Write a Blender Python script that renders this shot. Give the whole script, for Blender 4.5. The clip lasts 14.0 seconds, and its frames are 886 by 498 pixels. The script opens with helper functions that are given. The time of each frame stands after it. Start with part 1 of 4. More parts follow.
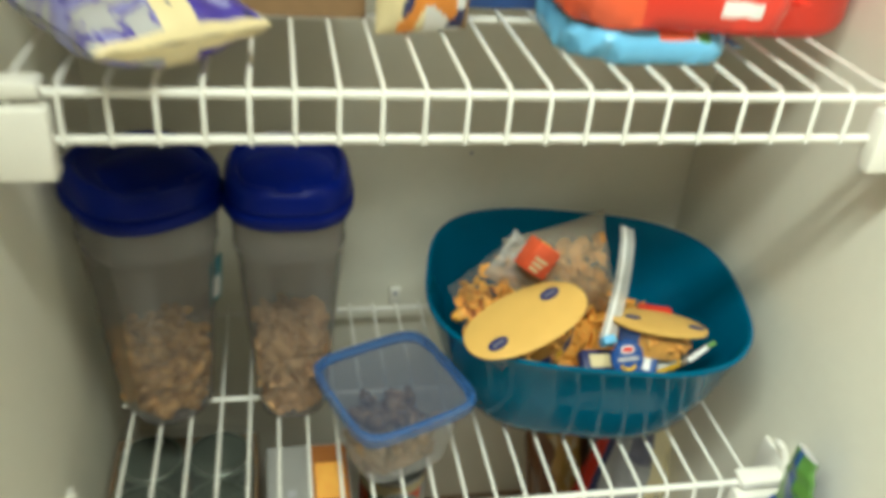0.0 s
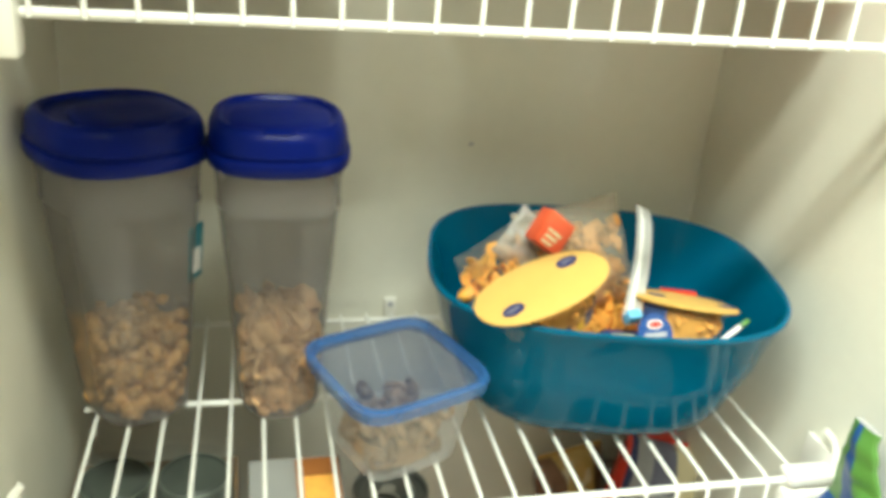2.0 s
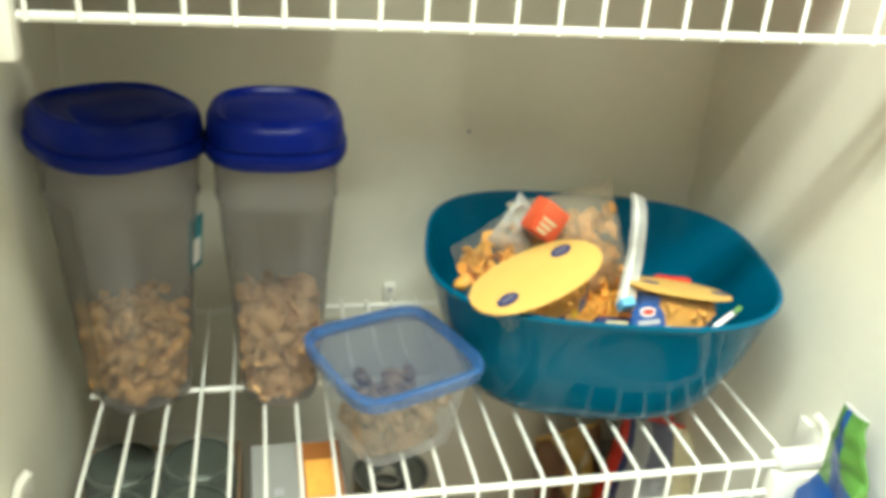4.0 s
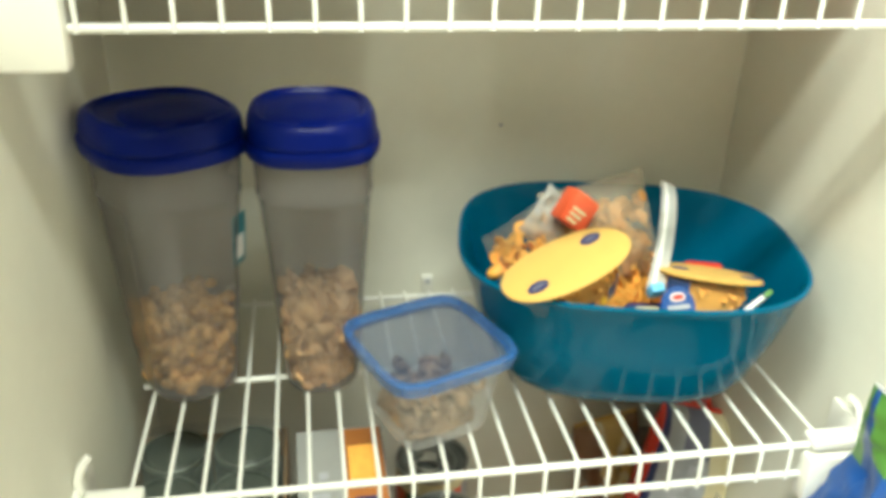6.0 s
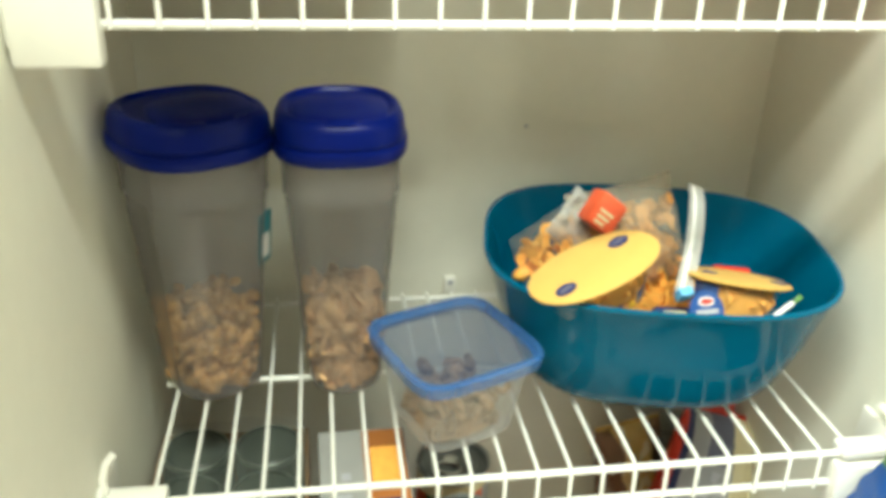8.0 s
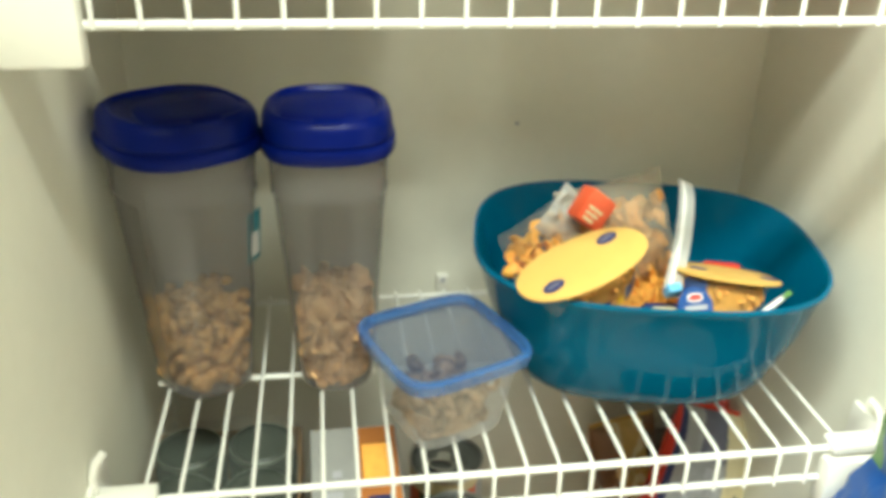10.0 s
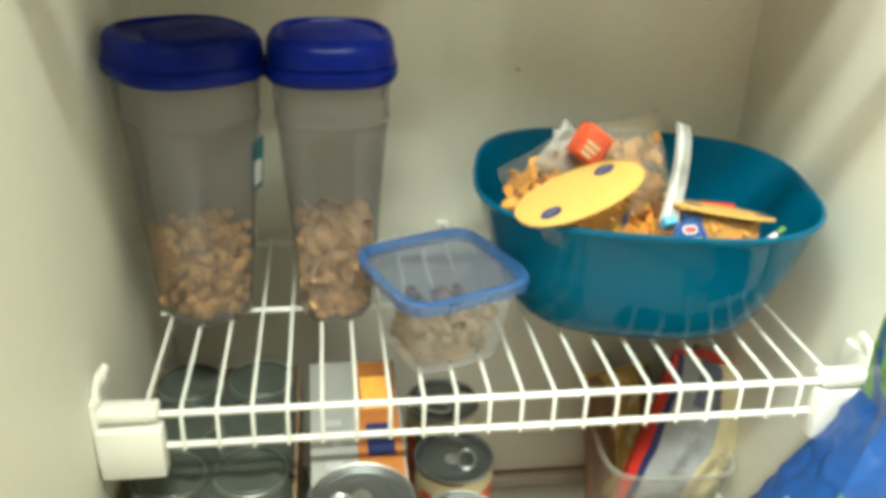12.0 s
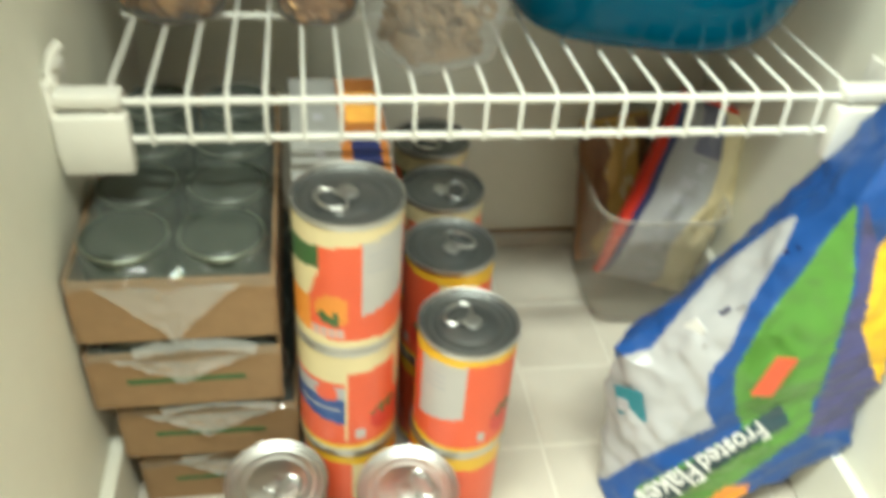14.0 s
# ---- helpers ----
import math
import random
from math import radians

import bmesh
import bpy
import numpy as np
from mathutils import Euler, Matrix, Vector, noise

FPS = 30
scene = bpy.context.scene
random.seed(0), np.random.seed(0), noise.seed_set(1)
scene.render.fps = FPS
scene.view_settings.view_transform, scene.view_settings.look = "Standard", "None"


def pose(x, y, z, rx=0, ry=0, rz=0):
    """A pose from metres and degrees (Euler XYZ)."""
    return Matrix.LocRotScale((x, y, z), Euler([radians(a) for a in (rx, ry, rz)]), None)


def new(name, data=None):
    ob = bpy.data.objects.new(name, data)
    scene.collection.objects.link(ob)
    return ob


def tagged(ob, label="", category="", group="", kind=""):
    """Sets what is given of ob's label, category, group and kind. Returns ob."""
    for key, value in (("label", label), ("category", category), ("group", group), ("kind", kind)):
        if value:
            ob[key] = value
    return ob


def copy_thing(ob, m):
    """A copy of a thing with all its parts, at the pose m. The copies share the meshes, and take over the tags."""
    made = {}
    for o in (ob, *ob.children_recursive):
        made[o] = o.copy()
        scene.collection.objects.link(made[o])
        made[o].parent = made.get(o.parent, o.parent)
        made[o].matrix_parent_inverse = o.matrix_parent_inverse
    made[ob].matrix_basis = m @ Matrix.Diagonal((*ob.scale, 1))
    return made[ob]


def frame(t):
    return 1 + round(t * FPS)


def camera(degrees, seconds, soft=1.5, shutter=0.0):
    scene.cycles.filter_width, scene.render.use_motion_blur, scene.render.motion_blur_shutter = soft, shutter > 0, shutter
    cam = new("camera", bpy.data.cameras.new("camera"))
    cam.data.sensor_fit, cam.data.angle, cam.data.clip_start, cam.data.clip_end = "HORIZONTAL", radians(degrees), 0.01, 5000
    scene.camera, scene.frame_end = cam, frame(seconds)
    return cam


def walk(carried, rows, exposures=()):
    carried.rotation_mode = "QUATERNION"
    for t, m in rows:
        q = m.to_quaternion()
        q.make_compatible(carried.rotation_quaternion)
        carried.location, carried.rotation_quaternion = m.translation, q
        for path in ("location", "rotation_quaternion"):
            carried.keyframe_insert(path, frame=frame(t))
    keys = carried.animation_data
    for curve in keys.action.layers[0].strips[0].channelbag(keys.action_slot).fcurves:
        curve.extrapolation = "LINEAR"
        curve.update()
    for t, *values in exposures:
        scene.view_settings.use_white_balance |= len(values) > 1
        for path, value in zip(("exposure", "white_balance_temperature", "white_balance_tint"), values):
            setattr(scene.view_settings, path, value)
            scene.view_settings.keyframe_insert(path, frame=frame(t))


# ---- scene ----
cam = camera(55.54, 14.0, soft=4.7, shutter=0.8)
# seconds, eye x, y, z, yaw, pitch, roll
ROWS = [
    (0.0, 0.1112, -0.4556, 0.9064, -12.61, -32.42, 5.32),
    (0.5, 0.1354, -0.4237, 0.7855, -11.79, -26.54, 4.26),
    (1.0, 0.1224, -0.4435, 0.7640, -11.04, -25.50, 2.87),
    (1.5, 0.1149, -0.4512, 0.7756, -10.62, -25.09, 2.97),
    (2.0, 0.0999, -0.4549, 0.7659, -13.52, -23.98, 4.77),
    (2.5, 0.1053, -0.4592, 0.7713, -14.38, -25.40, 4.12),
    (3.0, 0.1075, -0.4546, 0.7738, -14.58, -25.22, 4.72),
    (5.5, 0.1061, -0.4788, 0.7897, -10.21, -26.68, 2.23),
    (6.0, 0.1120, -0.4827, 0.7877, -9.74, -26.22, 1.69),
    (6.5, 0.1144, -0.4832, 0.7885, -8.72, -26.30, 1.80),
    (7.0, 0.1059, -0.4797, 0.7892, -9.18, -26.04, 1.75),
    (7.5, 0.1067, -0.4767, 0.7842, -8.84, -26.04, 1.80),
    (8.0, 0.1021, -0.4775, 0.7845, -8.76, -26.10, 1.92),
    (10.5, 0.1150, -0.4826, 0.7861, -8.43, -26.29, 1.37),
    (11.0, 0.1145, -0.4878, 0.7866, -8.29, -26.00, 1.31),
    (11.5, 0.1226, -0.4950, 0.7847, -7.03, -27.51, 1.55),
    (12.0, 0.1111, -0.5143, 0.7401, -8.47, -26.29, 2.27),
    (12.5, 0.1252, -0.5021, 0.7452, -8.15, -32.55, 2.96),
    (13.0, 0.1240, -0.5178, 0.6996, -5.78, -34.93, 3.03),
    (13.5, 0.1130, -0.5213, 0.6648, -6.13, -35.48, 3.08),
    (14.0, 0.1049, -0.5177, 0.6278, -11.04, -37.48, 4.78),
]
walk(cam, [(t, pose(x, y, z, 90 + p, 0, w) @ pose(0, 0, 0, 0, 0, r)) for t, x, y, z, w, p, r in ROWS],
     [(0.0, -0.70), (0.5, -0.28), (1.2, -0.05), (2.0, 0.0), (12.0, 0.0), (13.0, -0.12), (14.0, -0.28)])

# ---- world and light ----
LEFT, RIGHT, BACK, FRONT = -0.062, 0.545, 0.297, -0.27
SHELF = 0.360          # top of the lower wire shelf above the floor
UPPER = SHELF + 0.363  # top of the upper wire shelf

world = bpy.data.worlds.new("world")
world.use_nodes = True
scene.world = world
sky = world.node_tree.nodes.new("ShaderNodeTexSky")
sky.sky_type, sky.sun_disc, sky.sun_elevation = "NISHITA", False, radians(35)
world.node_tree.links.new(sky.outputs[0], world.node_tree.nodes["Background"].inputs[0])
world.node_tree.nodes["Background"].inputs[1].default_value = 0.05


def area_lamp(name, place, long, wide, watts, colour):
    data = bpy.data.lights.new(name, "AREA")
    data.shape, data.size, data.size_y, data.energy, data.color = "RECTANGLE", long, wide, watts, colour
    ob = new(name, data)
    ob.matrix_world = Matrix.Translation(place)
    return ob


# the kitchen's long ceiling fixture, in front of the closet
area_lamp("ceiling_lamp_light", (-0.52, -0.95, 2.36), 2.40, 0.20, 163.0, (0.89, 0.98, 0.865))

# ---- materials ----


def material(name, colour, rough=0.5, metal=0.0, scale=40.0, vary=0.08, bump=0.0, stain=0.0, coat=0.0, spread=0.0, island=0.0, spec=0.5):
    """Painted or moulded surface: base colour with fine and coarse variation, and a little relief."""
    m = bpy.data.materials.new(name)
    m.use_nodes = True
    nt = m.node_tree
    n, l = nt.nodes, nt.links
    b = n["Principled BSDF"]
    co = n.new("ShaderNodeTexCoord")
    fine, coarse = n.new("ShaderNodeTexNoise"), n.new("ShaderNodeTexNoise")
    fine.inputs["Scale"].default_value, fine.inputs["Detail"].default_value = scale, 4
    coarse.inputs["Scale"].default_value, coarse.inputs["Detail"].default_value = scale / 9, 3
    l.new(co.outputs["Object"], fine.inputs["Vector"])
    l.new(co.outputs["Object"], coarse.inputs["Vector"])
    both = n.new("ShaderNodeMath")
    both.operation = "ADD"
    l.new(fine.outputs["Fac"], both.inputs[0])
    l.new(coarse.outputs["Fac"], both.inputs[1])
    ramp = n.new("ShaderNodeMapRange")
    ramp.inputs["From Min"].default_value, ramp.inputs["From Max"].default_value = 0.6, 1.4
    ramp.inputs["To Min"].default_value, ramp.inputs["To Max"].default_value = 1 - vary, 1 + vary
    l.new(both.outputs[0], ramp.inputs["Value"])
    last = ramp.outputs[0]
    if spread:
        info, shift, mul = n.new("ShaderNodeObjectInfo"), n.new("ShaderNodeMapRange"), n.new("ShaderNodeMath")
        shift.inputs["To Min"].default_value, shift.inputs["To Max"].default_value = 1 - spread, 1 + spread
        l.new(info.outputs["Random"], shift.inputs["Value"])
        mul.operation = "MULTIPLY"
        l.new(last, mul.inputs[0])
        l.new(shift.outputs[0], mul.inputs[1])
        last = mul.outputs[0]
    if island:
        geo, shift, mul = n.new("ShaderNodeNewGeometry"), n.new("ShaderNodeMapRange"), n.new("ShaderNodeMath")
        shift.inputs["To Min"].default_value, shift.inputs["To Max"].default_value = 1 - island, 1 + island * .8
        l.new(geo.outputs["Random Per Island"], shift.inputs["Value"])
        mul.operation = "MULTIPLY"
        l.new(last, mul.inputs[0])
        l.new(shift.outputs[0], mul.inputs[1])
        last = mul.outputs[0]
    b.inputs["Specular IOR Level"].default_value = spec
    tint = n.new("ShaderNodeVectorMath")
    tint.operation = "SCALE"
    tint.inputs[0].default_value = colour[:3]
    l.new(last, tint.inputs["Scale"])
    l.new(tint.outputs[0], b.inputs["Base Color"])
    b.inputs["Roughness"].default_value, b.inputs["Metallic"].default_value = rough, metal
    b.inputs["Coat Weight"].default_value = coat
    if bump:
        bp = n.new("ShaderNodeBump")
        bp.inputs["Strength"].default_value, bp.inputs["Distance"].default_value = bump, 0.001
        l.new(fine.outputs["Fac"], bp.inputs["Height"])
        l.new(bp.outputs[0], b.inputs["Normal"])
    return m


def clear(name, colour, solid, rough=0.3, scale=30.0):
    """Thin translucent plastic: partly see-through, partly milky, glossy on top."""
    m = material(name, colour, rough, scale=scale, vary=0.06)
    nt = m.node_tree
    n, l = nt.nodes, nt.links
    see, mix = n.new("ShaderNodeBsdfTransparent"), n.new("ShaderNodeMixShader")
    mix.inputs[0].default_value = solid
    l.new(see.outputs[0], mix.inputs[1])
    l.new(n["Principled BSDF"].outputs[0], mix.inputs[2])
    l.new(mix.outputs[0], n["Material Output"].inputs["Surface"])
    return m


PAINT = material("wall_paint", (0.80, 0.785, 0.68), 0.5, scale=70, vary=0.025, bump=0.25)
# made-up dark paint for the unseen room walls, to weaken their bounce
LOW_BOUNCE = material("low_bounce_paint", (0.36, 0.31, 0.25), 0.6, scale=60, vary=0.05, bump=0.2)
CARD = material("kraft_cardboard", (0.33, 0.20, 0.10), 0.85, scale=120, vary=0.1, bump=0.3)
TRIM = material("trim_paint", (0.79, 0.78, 0.69), 0.35, scale=30, vary=0.03)
WIRE = material("white_vinyl_wire", (0.86, 0.85, 0.79), 0.32, scale=60, vary=0.05)
BRACKET = material("white_plastic", (0.84, 0.82, 0.75), 0.4, scale=50, vary=0.03)
TILE = material("beige_tile", (0.62, 0.57, 0.49), 0.35, scale=18, vary=0.10, bump=0.1, spread=0.05)
GROUT = material("grout", (0.68, 0.64, 0.56), 0.9, scale=90, vary=0.15, bump=0.5)
NAVY = material("navy_plastic", (0.001, 0.008, 0.125), 0.34, scale=40, vary=0.06, spec=0.12)
FROST = clear("frosted_plastic", (0.215, 0.200, 0.200), 0.50, 0.30)
TEAL = material("teal_plastic", (0.000, 0.100, 0.192), 0.09, scale=20, vary=0.04, spec=0.10)
TUBLID = clear("blue_lid_plastic", (0.04, 0.14, 0.38), 0.68, 0.22)
TUBBODY = clear("tub_plastic", (0.62, 0.62, 0.62), 0.30, 0.22)

# ---- mesh helpers ----


def finish(name, bm, mat, parent=None, label="", smooth=True):
    bmesh.ops.recalc_face_normals(bm, faces=bm.faces)
    me = bpy.data.meshes.new(name)
    if smooth:
        for f in bm.faces:
            f.smooth = True
    bm.to_mesh(me)
    bm.free()
    if smooth:
        me.set_sharp_from_angle(angle=radians(38))
    for one in mat if isinstance(mat, (list, tuple)) else (mat,):
        me.materials.append(one)
    ob = new(name, me)
    if parent:
        ob.parent = parent
    return tagged(ob, label)


def part(name, bm, mat, parent, label=""):
    return finish(name, bm, mat, parent, label)


def thing(name, label, category, group="", m=None):
    ob = new(name)
    if m is not None:
        ob.matrix_basis = m
    return tagged(ob, label, category, group)


def box(bm, x0, x1, y0, y1, z0, z1, bevel=0.0, segments=2, mat=0):
    made = bmesh.ops.create_cube(bm, size=1.0, matrix=Matrix.Translation(((x0 + x1) / 2, (y0 + y1) / 2, (z0 + z1) / 2)) @ Matrix.Diagonal((x1 - x0, y1 - y0, z1 - z0, 1)))
    faces = {f for v in made["verts"] for f in v.link_faces}
    for f in faces:
        f.material_index = mat
    if bevel:
        edges = {e for v in made["verts"] for e in v.link_edges}
        bmesh.ops.bevel(bm, geom=list(edges), offset=bevel, segments=segments, affect="EDGES", profile=0.5)
    return bm


def boxed(*args, **kw):
    return box(bmesh.new(), *args, **kw)


def ring(bm, hx, hy, z, n=2.0, count=48, cx=0.0, cy=0.0):
    """One ring of a rounded outline: n 2 is an ellipse, higher is squarer."""
    out = []
    for k in range(count):
        a = 2 * math.pi * k / count
        c, s = math.cos(a), math.sin(a)
        out.append(bm.verts.new((cx + hx * math.copysign(abs(c) ** (2 / n), c), cy + hy * math.copysign(abs(s) ** (2 / n), s), z)))
    return out


def bridge(bm, a, b, mat=0):
    k = len(a)
    for i in range(k):
        bm.faces.new((a[i], a[(i + 1) % k], b[(i + 1) % k], b[i])).material_index = mat


def loft(rows, n=2.0, count=48, caps=(True, True), bm=None, mat=0):
    """Rings (hx, hy, z[, n]) joined in order; closed at the ends that caps name."""
    bm = bm or bmesh.new()
    rings = [ring(bm, r[0], r[1], r[2], r[3] if len(r) > 3 else n, count) for r in rows]
    for a, b in zip(rings, rings[1:]):
        bridge(bm, a, b, mat)
    if caps[0]:
        bm.faces.new(rings[0][::-1]).material_index = mat
    if caps[1]:
        bm.faces.new(rings[-1]).material_index = mat
    return bm


def tube(bm, points, radius, sides=8, closed=False):
    """A round wire along points."""
    pts = [Vector(p) for p in points]
    rings = []
    for i, p in enumerate(pts):
        a = pts[i - 1] if i or closed else p
        b = pts[(i + 1) % len(pts)] if i < len(pts) - 1 or closed else p
        d = (b - a).normalized()
        u = d.cross(Vector((1, 0, 0)) if abs(d.x) < 0.8 else Vector((0, 0, 1))).normalized()
        v = d.cross(u)
        rings.append([bm.verts.new(p + radius * (math.cos(2 * math.pi * k / sides) * u + math.sin(2 * math.pi * k / sides) * v)) for k in range(sides)])
    for a, b in zip(rings, rings[1:] + (rings[:1] if closed else [])):
        bridge(bm, a, b)
    if not closed:
        bm.faces.new(rings[0][::-1])
        bm.faces.new(rings[-1])
    return bm


def structure(name, bm, mat, label, category):
    return tagged(finish(name, bm, mat, smooth=False), label, category, kind="structure")


# ---- the closet and the room round it ----
T = 0.10
HEAD = 2.05
structure("wall_back", boxed(LEFT - T, RIGHT + T, BACK, BACK + T, 0, HEAD + 0.4), PAINT, "cream painted back wall of the pantry closet", "wall")
structure("wall_left", boxed(LEFT - T, LEFT, FRONT, BACK, 0, HEAD), PAINT, "cream painted side wall of the pantry closet", "wall")
structure("wall_right", boxed(RIGHT, RIGHT + T, FRONT, BACK, 0, HEAD), PAINT, "cream painted side wall with soft shelf shadows", "wall")
structure("ceiling_closet", boxed(LEFT - T, RIGHT + T, FRONT + T, BACK, HEAD, HEAD + 0.4), PAINT, "cream painted closet ceiling", "ceiling")
# unseen room, added to close the place and hold bounce light down
ROOM = (-2.4, 2.4, -3.8)
# unseen header, added to cut light coming off the ceiling
structure("wall_header", boxed(LEFT - T, RIGHT + T, FRONT, FRONT + T, HEAD, 2.45), PAINT, "unseen cream wall over the opening, cuts ceiling bounce", "wall")
structure("wall_front_left", boxed(ROOM[0], LEFT - T, FRONT, FRONT + T, 0, 2.45), LOW_BOUNCE, "unseen dark tan wall beside the opening, limits bounce light", "wall")
structure("wall_front_right", boxed(RIGHT + T, ROOM[1], FRONT, FRONT + T, 0, 2.45), LOW_BOUNCE, "unseen dark tan wall beside the opening, limits bounce light", "wall")
structure("wall_room_left", boxed(ROOM[0] - T, ROOM[0], ROOM[2], FRONT + T, 0, 2.45), LOW_BOUNCE, "unseen dark tan room wall, limits bounce light", "wall")
structure("wall_room_right", boxed(ROOM[1], ROOM[1] + T, ROOM[2], FRONT + T, 0, 2.45), LOW_BOUNCE, "unseen dark tan room wall, limits bounce light", "wall")
structure("wall_room_back", boxed(ROOM[0], ROOM[1], ROOM[2] - T, ROOM[2], 0, 2.45), LOW_BOUNCE, "unseen dark tan room wall, limits bounce light", "wall")
structure("ceiling", boxed(ROOM[0], ROOM[1], ROOM[2], FRONT, 2.38, 2.45), PAINT, "white painted kitchen ceiling", "ceiling")
structure("floor", boxed(ROOM[0], ROOM[1], ROOM[2], BACK, -0.05, -0.0012), GROUT, "beige tiled floor with pale grout", "floor")

for name, x0, x1 in (("baseboard_left", LEFT, LEFT + 0.011), ("baseboard_right", RIGHT - 0.011, RIGHT)):
    structure(name, boxed(x0, x1, FRONT, BACK - 0.0005, 0, 0.075, 0.002), TRIM, "white painted wooden baseboard", "baseboard")

# added floor-coloured strip, where the floor seems to run on under the wall
structure("trim_back", boxed(LEFT + 0.0112, RIGHT - 0.0112, BACK - 0.012, BACK - 0.0004, 0.0002, 0.0165, 0.002), TILE, "low beige strip standing in for floor under the wall", "trim")
# dark strip drawn as the shade in the gap at the wall's foot
structure("gap_shade", boxed(LEFT + 0.0112, RIGHT - 0.0112, BACK - 0.003, BACK - 0.0004, 0.0168, 0.0200), CARD, "dark strip standing in for shade in the wall's bottom gap", "trim")

# ---- wire shelves ----
def wire_shelf(z, x0, count, label):
    shelf = thing("wire_shelf", label, "shelf", "pantry wire shelves", pose(0, 0, z))
    r, R = 0.0015, 0.0028
    wire = bmesh.new()
    tube(wire, [(0, 0.280, 0), (0, 0.15, 0), (0, 0.006, 0), (0, 0.001, -0.0015), (0, -0.0015, -0.006), (0, -0.0022, -0.0348)], r)
    first = part("wire", wire, WIRE, shelf)
    first.location = (x0, 0, -r)
    for k in range(1, count):
        w = new("wire", first.data)
        w.parent, w.location = shelf, (x0 + 0.0254 * k, 0, -r)
    lo, hi = x0 - 0.012, x0 + 0.0254 * (count - 1) + 0.012
    for name, y, zz in (("front_rail", 0.0028, -0.0064), ("lip_rail", 0.0018, -0.0345), ("support_rail", 0.147, -0.0064), ("rear_rail", 0.278, -0.0064)):
        part(name, tube(bmesh.new(), [(lo, y, zz), ((lo + hi) / 2, y, zz), (hi, y, zz)], R if name != "support_rail" else 0.0027, 10), WIRE, shelf)
    return shelf


wire_shelf(SHELF, -0.0254, 22, "white vinyl-coated wire shelf holding cereal keepers and a bowl")
wire_shelf(UPPER, -0.0336, 22, "white vinyl-coated wire shelf holding snack packages")
# unseen shelf overhead, added with its cartons to block lamp light
UNSEEN_TOP = UPPER + 0.36
wire_shelf(UNSEEN_TOP, -0.0300, 22, "unseen wire shelf of cartons, added to shade the back wall")


def end_bracket(x, z, side):
    """Plastic end bracket screwed to the side wall; side 1 faces right."""
    b = thing("shelf_bracket", "white plastic end bracket screwed to the closet wall", "bracket", "shelf end brackets", pose(x, 0, z) @ Matrix.Diagonal((side, 1, 1, 1)))
    part("cover", boxed(0.002, 0.049, -0.010, 0.006, -0.056, -0.012, 0.003), BRACKET, b)
    part("saddle", boxed(0.002, 0.046, -0.006, 0.012, -0.0075, 0.0015, 0.002), BRACKET, b)
    part("wall_plate", boxed(0.0, 0.005, -0.007, 0.040, -0.046, 0.010, 0.002), BRACKET, b)
    hook = bmesh.new()
    tube(hook, [(0.004, 0.004, 0.004), (0.003, 0.006, 0.014), (0.006, 0.010, 0.024), (0.012, 0.014, 0.030)], 0.003)
    part("hook", hook, BRACKET, b)
    return b


for zz in (SHELF, UPPER, UNSEEN_TOP):
    end_bracket(LEFT, zz, 1)
    end_bracket(RIGHT, zz, -1)


LIDPANEL = clear("clear_lid_plastic", (0.060, 0.092, 0.165), 0.52, 0.2)


# ---- lower shelf ----
def cereal_keeper(m, base, top, label):
    k = thing("cereal_keeper", label, "container", "cereal keepers", m)
    (bx, by), (tx, ty), h = base, top, 0.212
    body = loft([(bx * .90, by * .90, 0.000), (bx * .97, by * .97, 0.003), (bx, by, 0.008), (bx + (tx - bx) * .82, by + (ty - by) * .82, 0.1745), (bx + (tx - bx) * .82 + .0013, by + (ty - by) * .82 + .0013, 0.1760), (bx + (tx - bx) * .84 + .0013, by + (ty - by) * .84 + .0013, 0.1772), (bx + (tx - bx) * .84 + .0004, by + (ty - by) * .84 + .0004, 0.1788), (tx, ty, h)], 2.7, 56, (True, False))
    part("body", body, FROST, k)
    lid = loft([(tx * 1.03, ty * 1.03, 0.2085), (tx * 1.085, ty * 1.085, 0.2090), (tx * 1.105, ty * 1.105, 0.2115), (tx * 1.105, ty * 1.105, 0.2178), (tx * 1.09, ty * 1.09, 0.2192), (tx * 1.045, ty * 1.045, 0.2200), (tx * 1.04, ty * 1.04, 0.2215), (tx * 1.065, ty * 1.065, 0.2225), (tx * 1.045, ty * 1.045, 0.2330), (tx * .99, ty * .99, 0.2385), (tx * .92, ty * .92, 0.2408), (tx * .87, ty * .87, 0.2402), (tx * .83, ty * .83, 0.2372), (tx * .4, ty * .4, 0.2368)], 2.6, 64, (True, True))
    top_part = part("lid", lid, NAVY, k, "navy blue snap lid with pour spout")
    # the flap slopes down to the front and ends in a thin curved lip
    flip = loft([(tx * .70, ty * .50, 0.000), (tx * .74, ty * .54, 0.0012), (tx * .74, ty * .54, 0.0030), (tx * .70, ty * .50, 0.0042), (tx * .3, ty * .2, 0.0036)], 2.8, 48)
    f = part("pour_flap", flip, NAVY, top_part)
    f.matrix_basis = pose(0, -ty * .42, 0.2388, 7)
    catch = part("flap_catch", loft([(tx * .24, 0.0030, 0.0), (tx * .25, 0.0036, 0.0012), (tx * .22, 0.0030, 0.0026)], 2.6, 28), NAVY, top_part)
    catch.matrix_basis = pose(0, -ty * .93, 0.2384, 22)
    return k


cereal_keeper(pose(0.001, 0.151, SHELF, 0, 0.5, 33), (0.036, 0.043), (0.0525, 0.0555), "frosted plastic cereal keeper with navy lid, partly full of round cereal")
